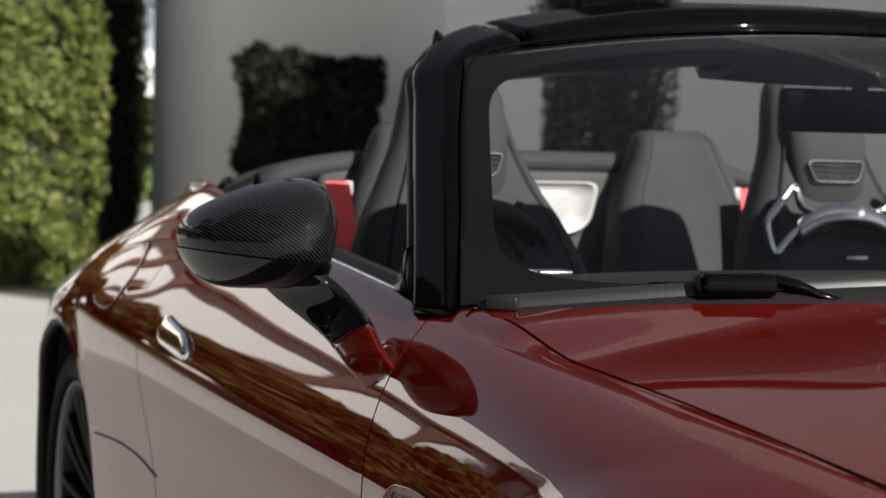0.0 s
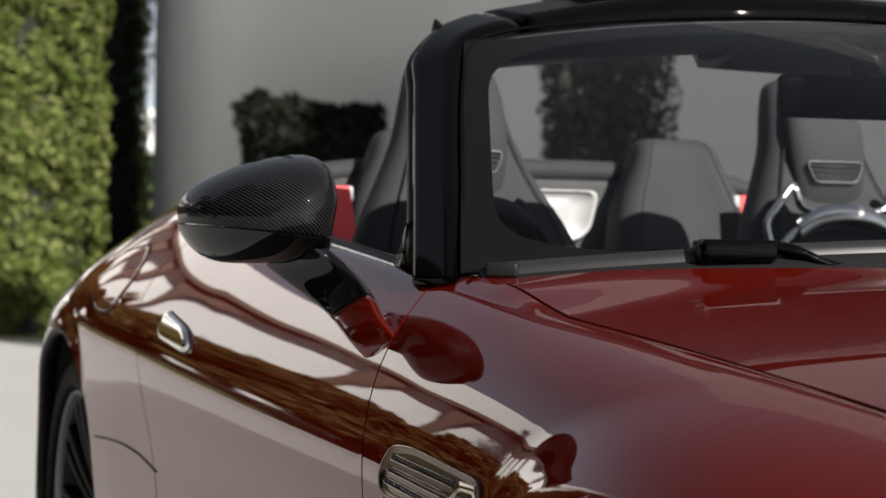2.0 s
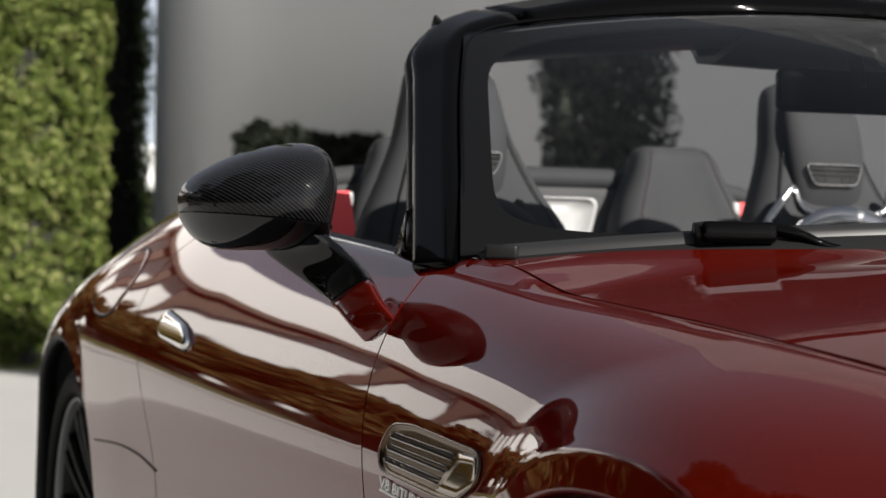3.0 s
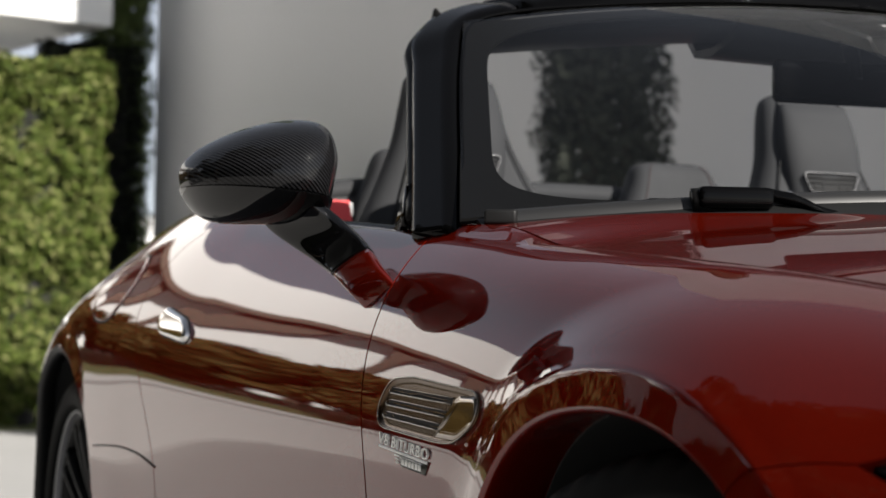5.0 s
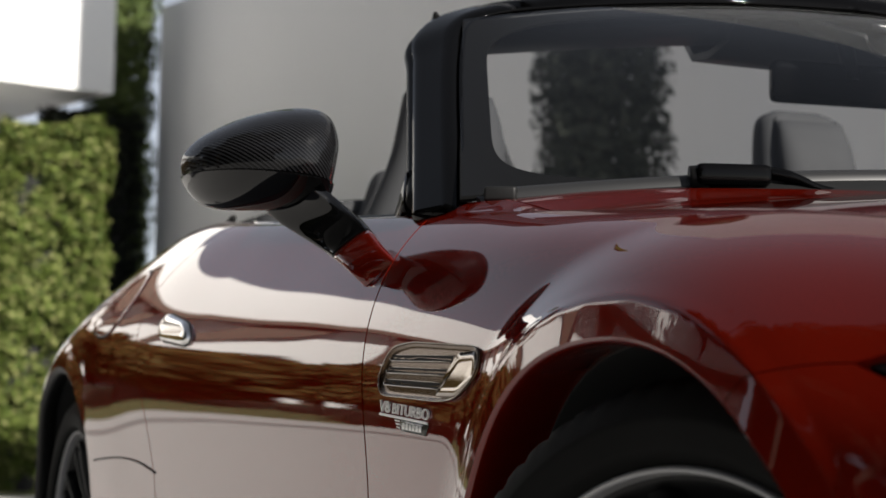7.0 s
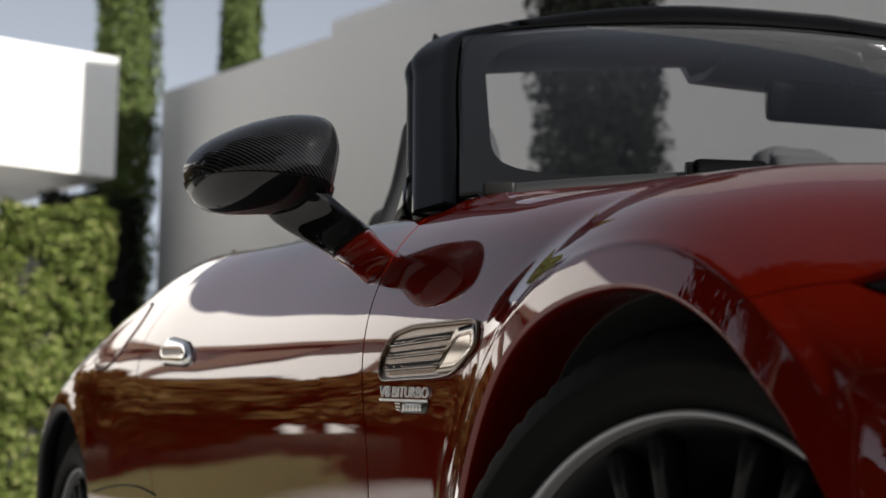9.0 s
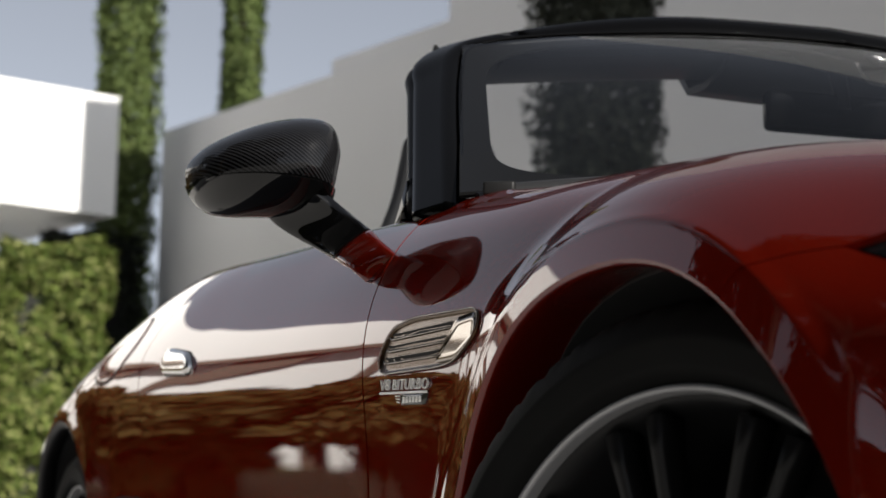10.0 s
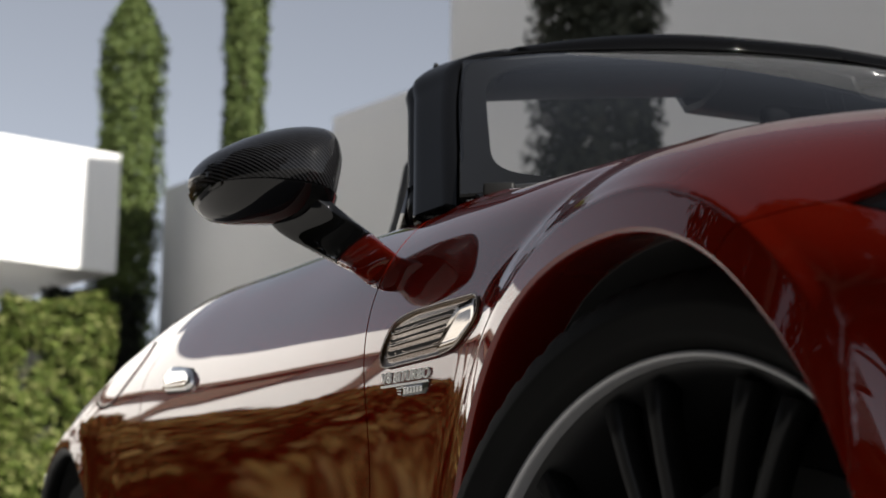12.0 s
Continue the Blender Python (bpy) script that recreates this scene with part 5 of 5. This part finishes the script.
def hedge_block(name, label, centre, along, length, depth, height, count, material, leaf=0.05, rough=0.10, category="hedge"):
    """A clipped hedge: a solid black core, for the shade inside, under a skin of leaves."""
    ob = thing(name, label, category)
    a = Vector(along).normalized()
    o = Vector((a.y, -a.x, 0))
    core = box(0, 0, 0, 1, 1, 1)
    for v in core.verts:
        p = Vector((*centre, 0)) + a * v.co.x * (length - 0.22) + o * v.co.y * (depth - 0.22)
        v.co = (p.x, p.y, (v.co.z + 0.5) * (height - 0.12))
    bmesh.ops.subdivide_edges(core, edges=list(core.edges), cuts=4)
    part("core", core, DARK, ob, "solid black core for the shade between the leaves", False)
    u, v, w = rng.uniform(-0.5, 0.5, count), rng.uniform(-0.5, 0.5, count), rng.uniform(0, 1, count)
    areas = np.array([length * height, length * height, depth * height, depth * height, length * depth])
    face = rng.choice(5, count, p=areas / areas.sum())
    lu = np.where(face == 2, 0.5, np.where(face == 3, -0.5, u))
    lv = np.where(face == 0, 0.5, np.where(face == 1, -0.5, v))
    lw = np.where(face == 4, 1.0, w)
    A, O = np.array(a), np.array(o)
    nrm = np.zeros((count, 3))
    nrm[face == 0], nrm[face == 1], nrm[face == 2], nrm[face == 3], nrm[face == 4] = O, -O, A, -A, (0, 0, 1)
    pts = np.array([*centre, 0.0]) + A * (lu * length)[:, None] + O * (lv * depth)[:, None] + np.array([0, 0, 1.0]) * (lw * height)[:, None]
    push = lumps(pts, 2.2) * rough + lumps(pts, 7.0, 5.0) * rough * 0.6 - 0.03 + rng.uniform(-0.07, 0.03, count)
    pts = pts + nrm * push[:, None]
    pts[:, 2] = np.maximum(pts[:, 2], 0.02)
    nrm = nrm + np.array([0, 0, 0.35])
    v2, f2 = leaves(pts, nrm, leaf)
    leaf_part("leaves", v2, f2, material, ob)
    return ob


def cypress(label, x, y, height, width, count, material, leaf=0.06):
    """A tall narrow cypress: trunk, upright limbs and a ragged column of sprays."""
    ob = thing("cypress_tree", label, "tree", "tall cypresses")
    part("trunk", tube([(x, y, 0), (x + 0.02, y, height * 0.4), (x, y, height * 0.9)], [0.13, 0.08, 0.02], 8), BARK, ob)
    for k in range(5):
        a = k * 1.3
        r = width * 0.22
        part("limb", tube([(x, y, 0.3 + 0.3 * k), (x + r * math.cos(a), y + r * math.sin(a), height * 0.3 + 0.4 * k), (x + r * 0.8 * math.cos(a), y + r * 0.8 * math.sin(a), height * 0.62)], [0.05, 0.035, 0.012], 6), BARK, ob)
    z = rng.uniform(0.02, 1, count) ** 0.92
    prof = np.minimum(1, 0.75 + z * 1.2) * np.minimum(1.0, (1 - z) * 11.0) ** 0.6
    a = rng.uniform(0, 2 * math.pi, count)
    base = np.stack([np.cos(a), np.sin(a), z * height * 0.35], 1)
    wob = 1 + 0.28 * lumps(base, 1.6, x) + 0.22 * lumps(base * np.array([1, 1, 4.0]), 2.6, y)
    rad = width * 0.5 * prof * wob * rng.uniform(0.62, 1.06, count)
    pts = np.stack([x + rad * np.cos(a), y + rad * np.sin(a), 0.05 + z * height], 1)
    nrm = np.stack([np.cos(a), np.sin(a), np.full(count, 0.7)], 1)
    v2, f2 = leaves(pts, nrm, leaf, 0.6)
    leaf_part("crown", v2, f2, material, ob)
    return ob


hedge_block("clipped_hedge", "tall clipped bright green hedge in full sun", (-16.19, 1.06), (0.08, 1, 0), 0.90, 1.2, 3.2, 52000, HEDGE, 0.038, 0.17)
hedge_block("clipped_shrub", "square-clipped shrub with a villa's shade in its leaf colour", (-13.95, 2.90), (0.29, 0.957, 0), 1.08, 0.8, 1.98, 14000, SHADE_SHRUB, 0.05, 0.15, "shrub")
# added block: dark leaves stand in for the cypress's shaded foot
hedge_block("clipped_shrub", "black-green leaf block added for the shade at a cypress's foot", (-18.15, 1.78), (-0.2, 1, 0), 0.95, 0.5, 3.72, 9000, SHADE_SHRUB, 0.05, 0.10, "shrub")
cypress("tall narrow green cypress beside a hedge", -18.7, 2.18, 7.1, 0.66, 34000, CYPRESS, 0.04)
cypress("tall narrow green cypress rising behind a wall", -22.0, 4.24, 10.5, 0.52, 34000, CYPRESS, 0.045)
cypress("cypress against a pale facade, shade put into its leaf colour", -9.3, 3.33, 5.2, 0.74, 40000, SHADE_CYPRESS, 0.034)


def broad_tree(label, x, y, height, width, count, seed, leaf_material=None):
    """A spreading tree: forked trunk, limbs and clumps of leaves with gaps between."""
    ob = thing("garden_tree", label, "tree", "trees across the forecourt")
    r = np.random.default_rng(seed)
    part("trunk", tube([(x, y, 0), (x + 0.05, y, height * 0.25), (x, y + 0.05, height * 0.5)], [0.22, 0.16, 0.10], 10), BARK, ob)
    pts, nrm = [], []
    for k in range(9):
        a = k * 2.4
        reach = width * 0.5 * r.uniform(0.45, 0.85)
        c = np.array([x + reach * math.cos(a), y + reach * math.sin(a), height * r.uniform(0.52, 0.86)])
        part("limb", tube([(x, y, height * 0.35), ((x + c[0]) / 2, (y + c[1]) / 2, height * 0.5), tuple(c)], [0.08, 0.05, 0.02], 6), BARK, ob)
        for _ in range(5):
            cc = c + r.normal(0, 1, 3) * np.array([0.13, 0.13, 0.05]) * width
            d = r.normal(0, 1, (count // 45, 3))
            d /= np.linalg.norm(d, axis=1, keepdims=True)
            pts.append(cc + d * width * 0.13 * r.uniform(0.5, 1.1, (len(d), 1)))
            nrm.append(d)
    v2, f2 = leaves(np.concatenate(pts), np.concatenate(nrm), 0.11)
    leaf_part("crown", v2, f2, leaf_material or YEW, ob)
    return ob


for k, (tx, ty, th, tw) in enumerate(((-10.2, -11.0, 10.4, 6.4), (-5.2, -13.4, 10.4, 7.2), (-1.0, -14.0, 10.4, 7.2), (2.5, -12.8, 9.6, 7.0), (8.0, -12.0, 8.8, 6.6))):
    broad_tree("spreading green garden tree across the forecourt", tx, ty, th, tw, 36000, 20 + k)
broad_tree("tall dark shade tree standing over the forecourt", -4.4, -7.2, 11.5, 7.6, 110000, 61)
for k in range(8):
    p = END + N * (4.0 + 1.35 * k) + U * (1.9 + 0.6 * (k % 2))
    broad_tree("dark spreading tree on sunlit grass before a white villa", p.x, p.y, 2.75 + 0.14 * ((k * 5) % 3), 2.3, 15000, 40 + k, OLIVE)
# low pale retaining wall before those trees
garden_wall = thing("garden_wall", "low pale rendered garden wall holding a grass bank", "wall")
c = END + N * 14.6 + U * 4.4
slab("wall", (c.x, c.y), -N, 10.6, U, 0.28, 0.0, 0.60, CONCRETE.m, garden_wall)
c = END + N * 14.62 + U * 4.43
slab("coping", (c.x, c.y), -N, 10.64, U, 0.34, 0.603, 0.66, CONCRETE.m, garden_wall)
hedge_block("clipped_hedge", "low clipped hedge across the forecourt", (-2.0, -15.2), (1, 0, 0), 24.0, 1.2, 2.2, 24000, HEDGE, 0.10)
# unseen hedge, added so the bumper reflects dark and gets less bounce
hedge_block("reflection_hedge", "unseen tall dark hedge added to darken the car's reflections", (-2.0, -17.5), (1, 0, 0), 30.0, 1.6, 6.0, 30000, YEW, 0.16, 0.25)

# far planting and a pale house seen through the gap
hedge_block("far_hedge", "far green planting beyond the garden", (-55.0, 12.0), (0, 1, 0), 30.0, 4.0, 2.6, 9000, CYPRESS, 0.35, 0.8)
pale = thing("far_house", "small pale house far beyond the garden", "house")
slab("wall", (-60.0, 9.0), (0, 1, 0), 8.0, (1, 0, 0), 6.0, 0.0, 4.6, WHITE_WALL, pale)

# strip of lawn before the hedges
LAWN = Mat("lawn", (0.10, 0.13, 0.04), 0.9)
LAWN.colour(LAWN.mix(LAWN.noise(6.0, 5.0), (0.07, 0.10, 0.025), (0.20, 0.20, 0.09)))
LAWN.bump(LAWN.noise(200.0, 2.0), 0.8, 0.02)
bm = grid([[(x + 0.016 * y, y, 0.012 if 0 < i < 3 else 0.0) for i, x in enumerate((-15.15, -15.2, -15.75, -15.8))] for y in np.linspace(-2.6, 2.4, 16)])
tagged(part("lawn_strip", bm, LAWN.m, None, "", False), "narrow strip of lawn before the hedge", "lawn", kind="structure")
corner = [END + N * 4.1 + U * 4.1, END + N * 14.5 + U * 4.1, END + N * 14.5 - U * 0.2, END + N * 4.1 - U * 0.2]
bm = grid([[(corner[0].lerp(corner[1], i / 20)).lerp(corner[3].lerp(corner[2], i / 20), j / 8) + Vector((0, 0, 0.60 + 0.55 * smoothstep(0, 8, j) + 0.05 * noise.noise(Vector((i * 0.7, j * 0.9, 2.0))))) for i in range(21)] for j in range(9)])
tagged(part("lawn", bm, LAWN.m, None, "", False), "sunlit lawn under the villa's trees", "lawn", kind="structure")
